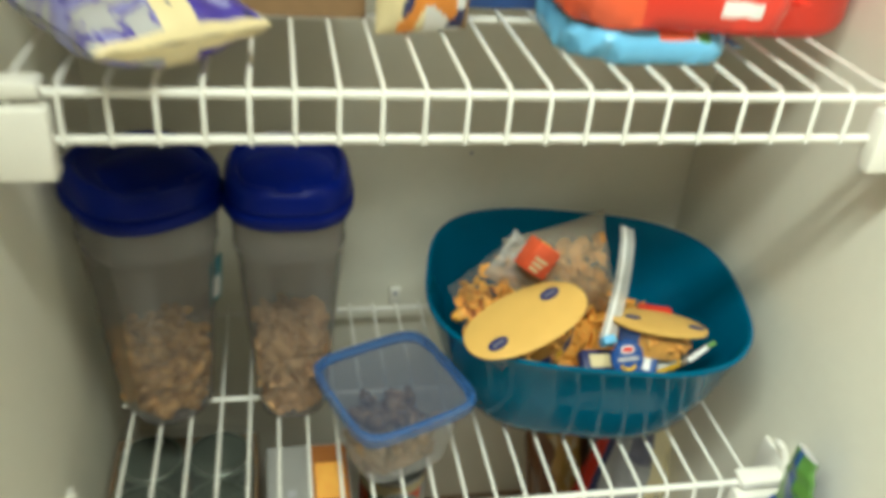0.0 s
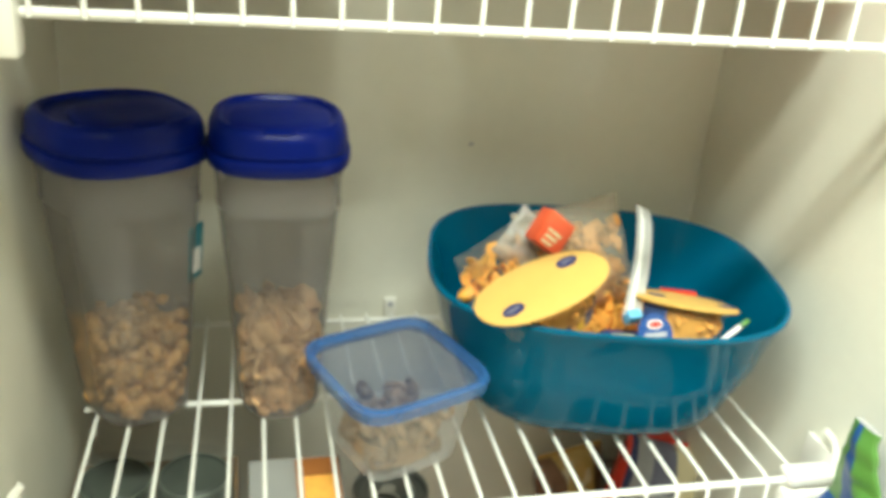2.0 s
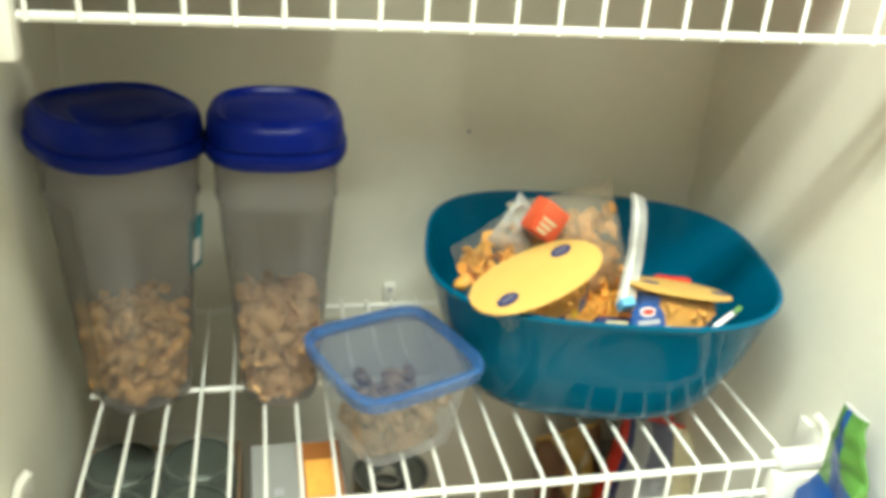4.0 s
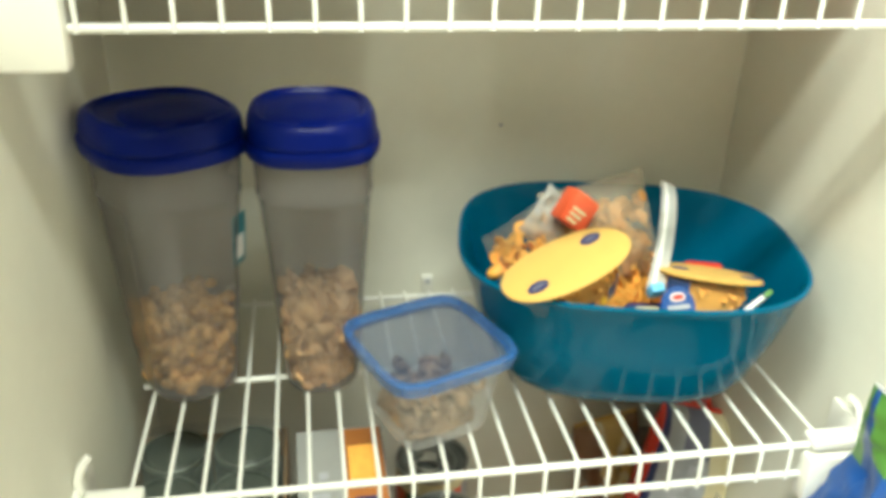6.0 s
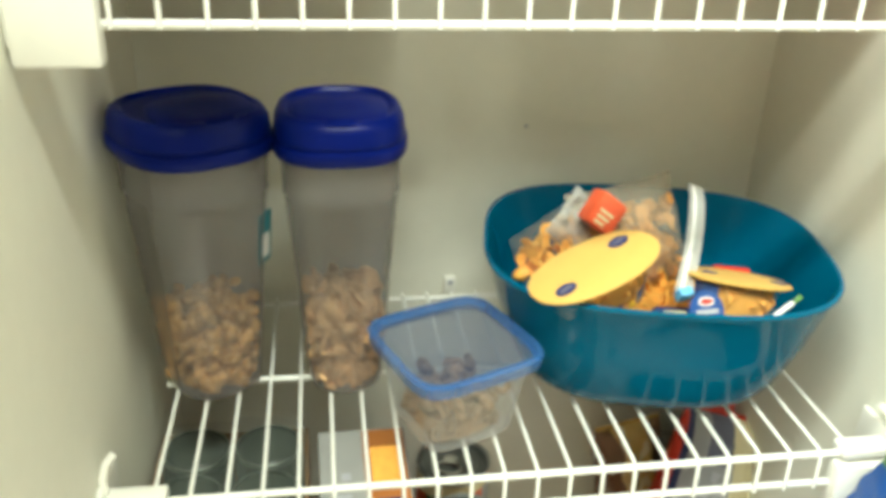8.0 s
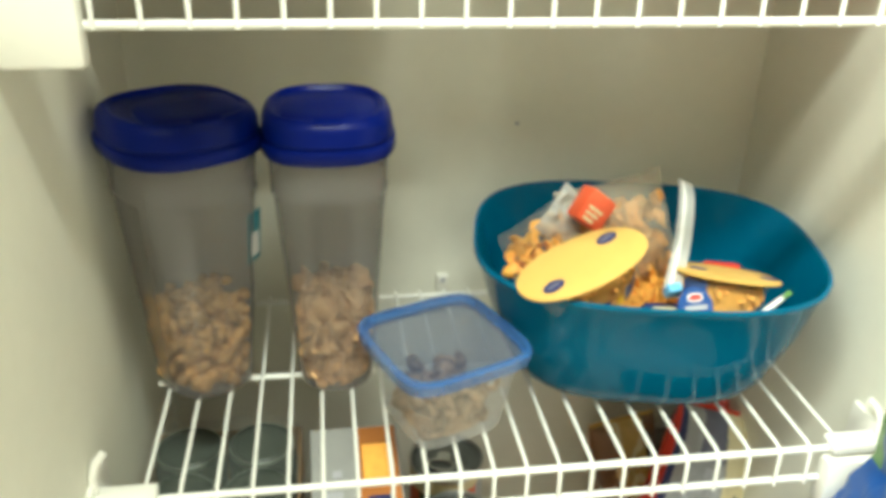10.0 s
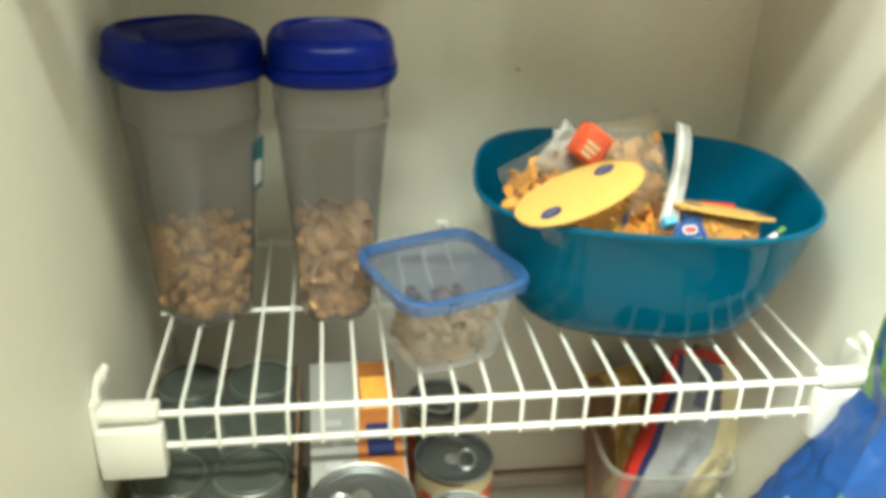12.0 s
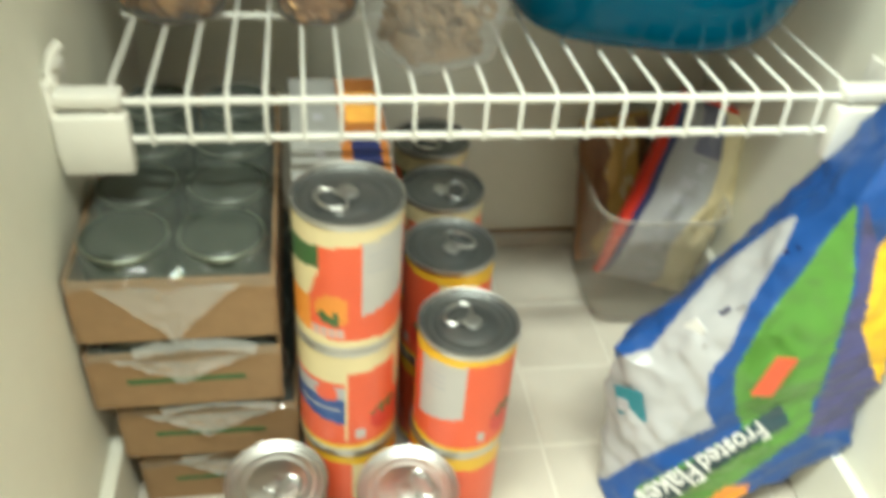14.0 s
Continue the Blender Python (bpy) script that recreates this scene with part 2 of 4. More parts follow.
cereal_keeper(pose(0.115, 0.150, SHELF, 0, 0, 0), (0.032, 0.042), (0.047, 0.054), "frosted plastic cereal keeper with navy lid, partly full of flakes")


def storage_tub(m):
    t = thing("storage_tub", "small square clear plastic tub with a translucent blue lid", "container", "", m)
    part("body", loft([(0.031, 0.031, 0), (0.035, 0.035, 0.002), (0.037, 0.037, 0.006), (0.045, 0.045, 0.060), (0.048, 0.048, 0.063), (0.048, 0.048, 0.066)], 5, 56, (True, False)), TUBBODY, t)
    part("lid", loft([(0.0500, 0.0500, 0.063), (0.0520, 0.0520, 0.064), (0.053, 0.053, 0.072), (0.0515, 0.0515, 0.0745), (0.049, 0.049, 0.0745), (0.0478, 0.0478, 0.070), (0.0465, 0.0465, 0.0696)], 5.5, 56, (False, False)), TUBLID, t, "translucent blue snap rim")
    part("lid_panel", loft([(0.0465, 0.0465, 0.0696), (0.02, 0.02, 0.0692)], 5.5, 56, (False, True)), LIDPANEL, t, "thin clear blue-grey lid panel")
    return t


tub_pose = pose(0.1975, 0.068, SHELF, 0, 0, 22)
storage_tub(tub_pose).scale = (1.06, 1.06, 1.04)

BOWL = pose(0.380, 0.142, SHELF, 0, 0, -12)


def serving_bowl(m):
    b = thing("serving_bowl", "teal plastic rounded square bowl full of snack packs", "bowl", "", m)
    outer = [(0.076, 0.064, 0.000), (0.087, 0.074, 0.0012), (0.097, 0.083, 0.005), (0.106, 0.092, 0.013), (0.1145, 0.100, 0.027), (0.1305, 0.114, 0.070), (0.142, 0.124, 0.112), (0.1455, 0.1275, 0.1165), (0.1455, 0.1275, 0.119)]
    inner = [(0.1425, 0.1245, 0.1195), (0.139, 0.121, 0.113), (0.1275, 0.111, 0.070), (0.1115, 0.097, 0.028), (0.094, 0.080, 0.009), (0.055, 0.047, 0.005)]
    part("shell", loft(outer + inner, 2.9, 80, (True, True)), TEAL, b)
    return b


serving_bowl(BOWL)

# ---- more materials ----
CEREAL = material("toasted_cereal", (0.72, 0.40, 0.14), 0.8, scale=160, vary=0.25, bump=0.6, island=0.42)
FLAKE = material("bran_flake", (0.84, 0.51, 0.25), 0.8, scale=160, vary=0.25, bump=0.6, island=0.28)
RINGS = material("mixed_cereal", (0.38, 0.25, 0.15), 0.8, scale=120, vary=0.3, bump=0.5, island=0.5)
CRACKER = material("cheese_cracker", (0.96, 0.46, 0.08), 0.7, scale=150, vary=0.2, bump=0.5, island=0.35)
YELLOW = material("yellow_foil_lid", (0.74, 0.45, 0.12), 0.4, scale=60, vary=0.05, bump=0.1)
NAVYINK = material("navy_ink", (0.02, 0.03, 0.12), 0.4, vary=0.1)
GREYINK = material("grey_ink", (0.45, 0.45, 0.48), 0.5, vary=0.1)
SLATE = material("slate_ink", (0.16, 0.16, 0.22), 0.5, vary=0.2)
WHITEINK = material("white_ink", (0.82, 0.82, 0.80), 0.45, vary=0.04)
RED = material("red_print", (0.72, 0.045, 0.025), 0.35, scale=40, vary=0.08)
ORANGE = material("orange_print", (0.86, 0.30, 0.04), 0.4, scale=30, vary=0.2)
TOMATO = material("tomato_red_label", (0.84, 0.12, 0.045), 0.38, scale=30, vary=0.08)
CREAM = material("cream_label", (0.78, 0.66, 0.38), 0.4, scale=50, vary=0.08)
GOLD = material("yellow_label", (0.85, 0.50, 0.03), 0.4, scale=50, vary=0.08)
BLUEINK = material("blue_print", (0.012, 0.075, 0.29), 0.35, scale=40, vary=0.1)
SKY = material("light_blue_foil", (0.16, 0.50, 0.80), 0.25, scale=40, vary=0.12, bump=0.2)
GREEN = material("green_print", (0.10, 0.27, 0.05), 0.32, scale=25, vary=0.12)
LABELWHITE = material("label_white", (0.52, 0.50, 0.48), 0.42, scale=60, vary=0.06)
PINK = material("pink_print", (0.80, 0.40, 0.30), 0.4, vary=0.08)
DKGREEN = material("dark_green_print", (0.05, 0.14, 0.04), 0.4, vary=0.15)
PURPLE = material("purple_print", (0.07, 0.05, 0.33), 0.3, scale=40, vary=0.1)
SILVER = material("can_steel", (0.60, 0.60, 0.58), 0.40, 1.0, scale=80, vary=0.08, bump=0.05)
DARKLID = material("can_end_steel", (0.19, 0.20, 0.20), 0.36, 0.85, scale=70, vary=0.12, bump=0.08)
FILM = clear("shrink_film", (0.36, 0.40, 0.36), 0.17, 0.05)
CLOUDY = clear("cloudy_bag_film", (0.60, 0.52, 0.38), 0.36, 0.22)
BROWNED = material("toasted_cracker", (0.66, 0.30, 0.08), 0.75, scale=150, vary=0.2, bump=0.5, island=0.35)
POUCH = clear("clear_pouch", (0.70, 0.62, 0.45), 0.10, 0.12)
BAGWHITE = material("white_film_bag", (0.42, 0.42, 0.43), 0.25, scale=25, vary=0.10, bump=0.3)
BINPLASTIC = clear("clear_bin_plastic", (0.62, 0.58, 0.50), 0.26, 0.2)
GREENLID = material("jar_end", (0.026, 0.036, 0.025), 0.34, 0.0, scale=60, vary=0.15)
TEALINK = material("teal_print", (0.02, 0.22, 0.28), 0.4, vary=0.1)


def bars(parent, rows, mat, thick=0.0004):
    """Unreadable lines of print: thin flat bars (x, z, half length, half height) on the plane y = 0 of parent."""
    for x, z, a, b in rows:
        part("print_bar", boxed(x - a, x + a, -thick, thick, z - b, z + b), mat, parent)


# ---- food inside the keepers and the tub ----
def heap(name, count, size, inside, make, mat, label, m, core=()):
    """Loose pieces that fill a vessel: inside(rand) gives a place in its space."""
    rnd = random.Random(name)
    bm = bmesh.new()
    for _ in range(count):
        p = inside(rnd)
        s = size * rnd.uniform(0.75, 1.25)
        turn = Euler((rnd.uniform(0, 6.3), rnd.uniform(0, 6.3), rnd.uniform(0, 6.3))).to_matrix().to_4x4()
        make(bm, Matrix.Translation(p) @ turn @ Matrix.Scale(s, 4), rnd)
    if core:
        loft(core, 2.7, 32, bm=bm)
    ob = finish(name, bm, mat)
    ob.matrix_basis = m
    return tagged(ob, label, "cereal", kind="stuff")


def nugget(bm, m, rnd):
    made = bmesh.ops.create_icosphere(bm, subdivisions=2, radius=1.0, matrix=m @ Matrix.Diagonal((1, rnd.uniform(.7, 1), rnd.uniform(.5, .9), 1)))
    for v in made["verts"]:
        v.co += Vector((rnd.uniform(-1, 1), rnd.uniform(-1, 1), rnd.uniform(-1, 1))) * 0.0004


def flake(bm, m, rnd):
    k = 9
    top, low = [], []
    for i in range(k):
        a, r = 2 * math.pi * i / k, rnd.uniform(.75, 1.1)
        x, y = r * math.cos(a), .8 * r * math.sin(a)
        z = .25 * x * x - .2 * y * y
        top.append(bm.verts.new(m @ Vector((x, y, z + .09))))
        low.append(bm.verts.new(m @ Vector((x, y, z - .09))))
    bridge(bm, low, top)
    bm.faces.new(top)
    bm.faces.new(low[::-1])


def hoop(bm, m, rnd):
    a, b = 10, 6
    rings = []
    for i in range(a):
        u = 2 * math.pi * i / a
        rings.append([bm.verts.new(m @ Vector(((.68 + .32 * math.cos(2 * math.pi * j / b)) * math.cos(u), (.68 + .32 * math.cos(2 * math.pi * j / b)) * math.sin(u), .32 * math.sin(2 * math.pi * j / b)))) for j in range(b)])
    for p, q in zip(rings, rings[1:] + rings[:1]):
        bridge(bm, p, q)


def mac(bm, m, rnd):
    pts = [m @ Vector((math.cos(t) * 1.0, math.sin(t) * .9, .1 * t)) for t in (0.2, .8, 1.4, 2.0, 2.6)]
    tube(bm, pts, m.to_scale().x * .34, 6)


def squircle_fill(base, top, h, fill, n=2.7, shell=0.62, gap=0.007):
    """Places inside a tapered vessel, crowded towards its wall where they can be seen."""

    def inside(rnd):
        z = .75 * gap + rnd.random() * fill
        f = z / h
        hx, hy = base[0] + (top[0] - base[0]) * f - gap, base[1] + (top[1] - base[1]) * f - gap
        a, r = rnd.uniform(0, 2 * math.pi), rnd.uniform(shell, 1.0) if z < fill * .9 else rnd.uniform(0, 1)
        c, s = math.cos(a), math.sin(a)
        return Vector((r * hx * math.copysign(abs(c) ** (2 / n), c), r * hy * math.copysign(abs(s) ** (2 / n), s), z))

    return inside


heap("round_cereal", 720, 0.0062, squircle_fill((0.036, 0.043), (0.0525, 0.0555), 0.212, 0.070, gap=0.0060), nugget, CEREAL, "round toasted cereal pieces heaped inside the keeper", pose(0.001, 0.151, SHELF + 0.001, 0, 0.5, 33), [(0.024, 0.030, 0.006), (0.032, 0.036, 0.056)])
heap("flake_cereal", 560, 0.0084, squircle_fill((0.032, 0.042), (0.047, 0.054), 0.212, 0.072, gap=0.0074), lambda b, m, r: flake(b, m @ Matrix.Diagonal((1.15, 1.15, 1.6, 1)), r) if r.random() < .7 else nugget(b, m @ Matrix.Diagonal((1.1, 1, .6, 1)), r), FLAKE, "toasted bran flakes heaped inside the keeper", pose(0.115, 0.150, SHELF + 0.001), [(0.022, 0.032, 0.006), (0.029, 0.037, 0.060)])
heap("mixed_cereal", 190, 0.0072, squircle_fill((0.037, 0.037), (0.045, 0.045), 0.06, 0.030, 5, 0.1, gap=0.008), lambda b, m, r: (hoop if r.random() < .6 else nugget)(b, m, r), RINGS, "tan cereal rings and bits inside the tub", pose(0.1975, 0.068, SHELF + 0.001, 0, 0, 22), [(0.030, 0.030, 0.004), (0.032, 0.032, 0.022)])

# sticker on the first keeper's side
tag = thing("keeper_sticker", "teal and white paper sticker on the keeper", "sticker", "", pose(0.0535, 0.140, SHELF + 0.134, 0, 0, 66) @ pose(0, 0, 0, 4))
part("backing", boxed(-0.010, 0.010, -0.0006, 0.0006, -0.022, 0.022, 0.0002), TEALINK, tag)
part("panel", boxed(-0.006, 0.006, -0.0012, -0.0007, -0.016, 0.004), WHITEINK, tag)


# ---- the bowl's contents ----
def curved_strip(bm, pts, wide, thick):
    up = Vector((0.25, -0.6, 0.75)).normalized()
    prev = None
    for i, p in enumerate(pts):
        p = Vector(p)
        d = (Vector(pts[min(i + 1, len(pts) - 1)]) - Vector(pts[max(i - 1, 0)])).normalized()
        s = d.cross(up).normalized() * wide / 2
        n = s.cross(d).normalized() * thick / 2
        quad = [bm.verts.new(p + a * s + b * n) for a, b in ((-1, -1), (1, -1), (1, 1), (-1, 1))]
        if prev:
            bridge(bm, prev, quad)
        else:
            bm.faces.new(quad[::-1])
        prev = quad
    bm.faces.new(prev)
    return bm


def arc_label(parent, a0, a1, z0, z1, mat, name="side_label"):
    """A printed strip on a cup's flank between two angles."""
    bm, n = bmesh.new(), 14
    lo, hi = [], []
    for i in range(n + 1):
        a = radians(a0 + (a1 - a0) * i / n)
        for z, row in ((z0, lo), (z1, hi)):
            f = (z + 0.036) / 0.034
            row.append(bm.verts.new(((0.0415 + .0065 * f) * math.cos(a), (0.0255 + .0045 * f) * math.sin(a), z)))
    for i in range(n):
        bm.faces.new((lo[i], lo[i + 1], hi[i + 1], hi[i]))
    return part(name, bm, mat, parent)


def snack_cup(m, label, patches, strips):
    c = thing("snack_cup", label, "snack cup", "macaroni snack cups", m)
    part("cup", loft([(0.037, 0.022, -0.038), (0.041, 0.025, -0.036), (0.0475, 0.0295, -0.002), (0.050, 0.031, 0.0)], 2.2, 40, (True, False)), POUCH, c)
    lid = part("lid", loft([(0.050, 0.031, 0.0), (0.0575, 0.0345, 0.0006), (0.0575, 0.0345, 0.002), (0.055, 0.032, 0.0028), (0.02, 0.014, 0.0032)], 2.2, 48), YELLOW, c, "yellow foil lid with small navy ovals")
    for x, y, a in patches:
        o = part("navy_oval", loft([(0.0098, 0.0062, 0), (0.0098, 0.0062, 0.0006)], 2, 28), NAVYINK, lid)
        o.matrix_basis = pose(x, y, 0.0029, 0, 0, a)
        t = part("print_bar", boxed(-0.0056, 0.0056, -0.0016, 0.0016, 0.0006, 0.0009), SLATE, lid)
        t.matrix_basis = pose(x, y, 0.0029, 0, 0, a)
    rnd = random.Random(7)
    bm = bmesh.new()
    for _ in range(190):
        z = rnd.uniform(-0.032, -0.005)
        f = (z + 0.036) / 0.036
        a, r = rnd.uniform(0, 6.3), rnd.uniform(.4, .86)
        mac(bm, Matrix.Translation((r * (0.041 + .006 * f) * math.cos(a), r * (0.025 + .004 * f) * math.sin(a), z)) @ Euler((rnd.uniform(0, 6), rnd.uniform(0, 6), rnd.uniform(0, 6))).to_matrix().to_4x4() @ Matrix.Scale(0.0062, 4), rnd)
    loft([(0.030, 0.017, -0.035), (0.034, 0.020, -0.033), (0.040, 0.024, -0.006)], 2.2, 32, bm=bm)
    part("noodles", bm, CRACKER, c, "orange macaroni curls")
    for a0, a1, z0, z1, mat in strips:
        arc_label(c, a0, a1, z0, z1, mat)
    return c


def aim(place, long, up):
    """A pose at place whose x runs along long and whose z points up as near as it can."""
    x = Vector(long).normalized()
    z = (Vector(up) - Vector(up).dot(x) * x).normalized()
    y = z.cross(x)
    return Matrix.Translation(place) @ Matrix((x, y, z)).transposed().to_4x4()


snack_cup(aim((0.303, 0.068, SHELF + 0.134), (0.066, 0.020, 0.021), (-0.08, -0.04, 1)) @ Matrix.Scale(.95, 4), "clear oval snack cup with yellow foil lid leaning in the bowl",
          ((-0.034, -0.012, 8), (0.032, 0.012, 8)), ((-38, 12, -0.035, -0.002, BLUEINK), (-62, -42, -0.035, -0.022, NAVYINK), (-112, -84, -0.035, -0.024, NAVYINK), (-74, -64, -0.035, -0.027, GOLD)))
snack_cup(aim((0.434, 0.090, SHELF + 0.106), (0.065, -0.004, -0.010), (0.03, 0.22, 1)) @ Matrix.Scale(.80, 4), "oval snack cup with yellow foil lid tipped back in bowl",
          ((-0.030, 0.004, 0), (0.044, -0.004, 0)), ((-170, -128, -0.034, -0.004, BLUEINK),))

badge = thing("round_snack_label", "round navy snack label with a red and white crest", "label", "", aim((0.394, 0.056, SHELF + 0.098), (1, 0.1, 0), (0, -0.85, 0.55)))
part("disc", loft([(0.0145, 0.0155, 0), (0.015, 0.016, 0.0008), (0.0145, 0.0155, 0.0016)], 2, 36), BLUEINK, badge)
part("crest", loft([(0.0065, 0.0036, 0), (0.0065, 0.0036, 0.0004)], 2.6, 24), WHITEINK, badge).matrix_basis = pose(0, 0.0075, 0.0017)
part("crest_band", loft([(0.0050, 0.0022, 0), (0.0050, 0.0022, 0.0003)], 2.6, 24), RED, badge).matrix_basis = pose(0, 0.0075, 0.0022)
part("print_bar", boxed(-0.0095, 0.0095, -0.0018, 0.0018, 0, 0.0004), GREYINK, badge).matrix_basis = pose(0, -0.0005, 0.0017)
part("noodle_picture", tube(bmesh.new(), [(0.007 * math.cos(a), 0.005 * math.sin(a), 0) for a in (3.4, 3.9, 4.4, 4.9, 5.4, 5.9)], 0.0016, 6), GOLD, badge).matrix_basis = pose(0, -0.0045, 0.0024)


def pouch(name, m, w, h, thick, label, group="", mat=POUCH, fill=0, seed=1, wave=0.004, size=0.0075, food=CRACKER):
    """A soft clear bag in its own xz plane, swollen in the middle, with crackers inside."""
    p = thing(name, label, "snack bag", group, m)
    bm, N = bmesh.new(), 18
    sides = []
    for s in (-1, 1):
        g = [[None] * (N + 1) for _ in range(N + 1)]
        for i in range(N + 1):
            for j in range(N + 1):
                u, v = i / N * 2 - 1, j / N * 2 - 1
                b = (max(0, 1 - u * u) * max(0, 1 - v * v)) ** .5
                k = wave * noise.noise((u * 2.3 + seed, v * 2.3, s * 4.0 + seed))
                g[i][j] = bm.verts.new((u * w / 2 * (1 - .06 * (1 - v * v)), s * (thick / 2 * b + .0004) + k * (.4 + b), v * h / 2 * (1 - .05 * (1 - u * u))))
        for i in range(N):
            for j in range(N):
                q = (g[i][j], g[i + 1][j], g[i + 1][j + 1], g[i][j + 1])
                bm.faces.new(q if s > 0 else q[::-1])
        sides.append(g)
    part("film", bm, mat, p)
    if fill:
        rnd = random.Random(seed)
        bm = bmesh.new()
        for _ in range(fill):
            u, v = rnd.uniform(-.8, .8), rnd.uniform(-.85, .5)
            b = (max(0, 1 - u * u) * max(0, 1 - v * v)) ** .5
            at = Matrix.Translation((u * w / 2, rnd.uniform(-.8, .8) * thick / 2 * b, v * h / 2))
            mk = at @ Euler((rnd.uniform(0, 6), rnd.uniform(0, 6), rnd.uniform(0, 6))).to_matrix().to_4x4() @ Matrix.Scale(size * rnd.uniform(.7, 1.2), 4)
            (flake if rnd.random() < .9 else nugget)(bm, mk, rnd)
        part("crackers", bm, food, p, "orange cheese crackers")
    return p


pouch("zip_bag", aim((0.366, 0.160, SHELF + 0.114), (0.9, 0.35, 0.03), (0.1, 0.50, 0.85)), 0.118, 0.098, 0.040, "cloudy zip bag of orange crackers with a white zip strip", "", CLOUDY, 210, 5, size=0.0068, food=BROWNED)
# milky white colour stands in for glints on the crinkled wrapper
GLINT = clear("glint_white_film", (0.72, 0.72, 0.68), 0.42, 0.08)
ZIP = clear("zip_plastic", (0.70, 0.70, 0.66), 0.5, 0.3)
strip = thing("zip_strip", "white plastic zip strip with a blue slider on the snack bag", "zip strip", "")
part("strip", curved_strip(bmesh.new(), [(0.4265, 0.176, SHELF + 0.154), (0.4225, 0.160, SHELF + 0.148), (0.414, 0.138, SHELF + 0.139), (0.404, 0.116, SHELF + 0.128), (0.393, 0.095, SHELF + 0.116), (0.380, 0.072, SHELF + 0.102)], 0.0150, 0.0012), ZIP, strip)
part("zip_track", curved_strip(bmesh.new(), [(0.4235, 0.1745, SHELF + 0.1550), (0.4195, 0.1585, SHELF + 0.1490), (0.411, 0.1365, SHELF + 0.1400), (0.401, 0.1145, SHELF + 0.1290), (0.390, 0.0935, SHELF + 0.1170), (0.377, 0.0705, SHELF + 0.1030)], 0.0030, 0.0018), WHITEINK, strip)
part("slider", boxed(-0.006, 0.006, -0.004, 0.004, -0.006, 0.006, 0.0015), SKY, strip).matrix_basis = aim((0.380, 0.070, SHELF + 0.106), (1, 0.2, 0), (0, -0.5, 0.8))
pouch("snack_bag", aim((0.288, 0.134, SHELF + 0.116), (0.75, 0.6, 0.15), (-0.2, 0.25, 0.9)), 0.085, 0.062, 0.030, "small clear bag of orange cheese crackers", "snack bags in the bowl", POUCH, 110, 9)
pouch("snack_bag", aim((0.318, 0.150, SHELF + 0.128), (0.55, 0.4, 0.55), (-0.4, 0.1, 0.8)), 0.050, 0.060, 0.012, "empty-looking clear wrapper corner, whitened to stand for glints", "snack bags in the bowl", GLINT, 0, 12, 0.008)
red = thing("red_snack_packet", "small orange-red snack box with a yellow emblem and cream print", "snack packet", "", aim((0.330, 0.136, SHELF + 0.152), (0.80, 0.10, -0.62), (0.62, 0.30, 0.80)))
part("packet", boxed(-0.0135, 0.0135, -0.009, 0.009, -0.017, 0.012, 0.002), TOMATO, red)
part("side_panel", boxed(0.0136, 0.0140, -0.008, 0.008, -0.014, 0.010), RED, red)
part("emblem", loft([(0.0075, 0.0048, 0), (0.0075, 0.0048, 0.0005)], 2, 24), GOLD, red).matrix_basis = pose(0.001, 0.001, 0.0121)
part("emblem_band", boxed(-0.005, 0.005, -0.0018, 0.0018, 0, 0.0003), DKGREEN, red).matrix_basis = pose(0.001, 0.001, 0.0127)
for k in range(3):
    part("print_bar", boxed(-0.009, 0.006 - .002 * k, -0.0095, -0.0091, -0.004 - .005 * k, -0.0014 - .005 * k), CREAM, red)
red2 = thing("red_snack_packet", "small red foil snack packet lying behind a snack cup", "snack packet", "", aim((0.446, 0.122, SHELF + 0.090), (0.9, -0.3, 0), (0.1, -0.4, 0.9)))
part("packet", boxed(-0.016, 0.016, -0.008, 0.008, -0.008, 0.008, 0.003), RED, red2)
part("emblem", boxed(-0.010, 0.006, -0.0084, -0.0081, -0.004, 0.003), CREAM, red2)
wrap = thing("folded_wrapper", "white and green folded snack wrapper", "wrapper", "", aim((0.470, 0.072, SHELF + 0.086), (0.8, 0.3, 0.35), (0, -0.6, 0.8)))
part("white_panel", boxed(-0.016, 0.006, -0.002, 0.002, -0.014, 0.010, 0.001), WHITEINK, wrap)
part("green_panel", boxed(0.0062, 0.014, -0.002, 0.002, -0.012, 0.012, 0.001), GREEN, wrap)
for i, (x, y, z, a, c) in enumerate(((0.284, 0.110, 0.106, 20, RED), (0.376, 0.072, 0.092, 5, NAVYINK), (0.415, 0.074, 0.088, -25, BLUEINK), (0.310, 0.128, 0.095, 60, RED), (0.442, 0.082, 0.084, 12, GOLD))):
    w = thing("snack_packet", "small printed snack packet tucked into the bowl", "snack packet", "loose snack packets", pose(x, y, SHELF + z - .012, 20 + 9 * i, 12 - 5 * i, a))
    part("packet", boxed(-0.017, 0.017, -0.012, 0.012, -0.006, 0.006, 0.004), c, w)
    part("panel", boxed(-0.010, 0.010, -0.006, 0.006, 0.0061, 0.0065), CREAM if i % 2 else WHITEINK, w)


def in_bowl(rnd):
    a, r = rnd.uniform(0, 6.3), rnd.random() ** .5
    return Vector((0.092 * r * math.cos(a), 0.080 * r * math.sin(a), 0.036 + rnd.random() * (0.050 - 0.02 * r)))


pile = heap("cracker_pile", 560, 0.0095, in_bowl, lambda b, m, r: (mac if r.random() < .5 else flake)(b, m, r), CRACKER, "loose orange cheese crackers heaped in the bowl", BOWL, [(0.070, 0.060, 0.030), (0.086, 0.074, 0.058), (0.050, 0.044, 0.072)])
pile["category"] = "crackers"


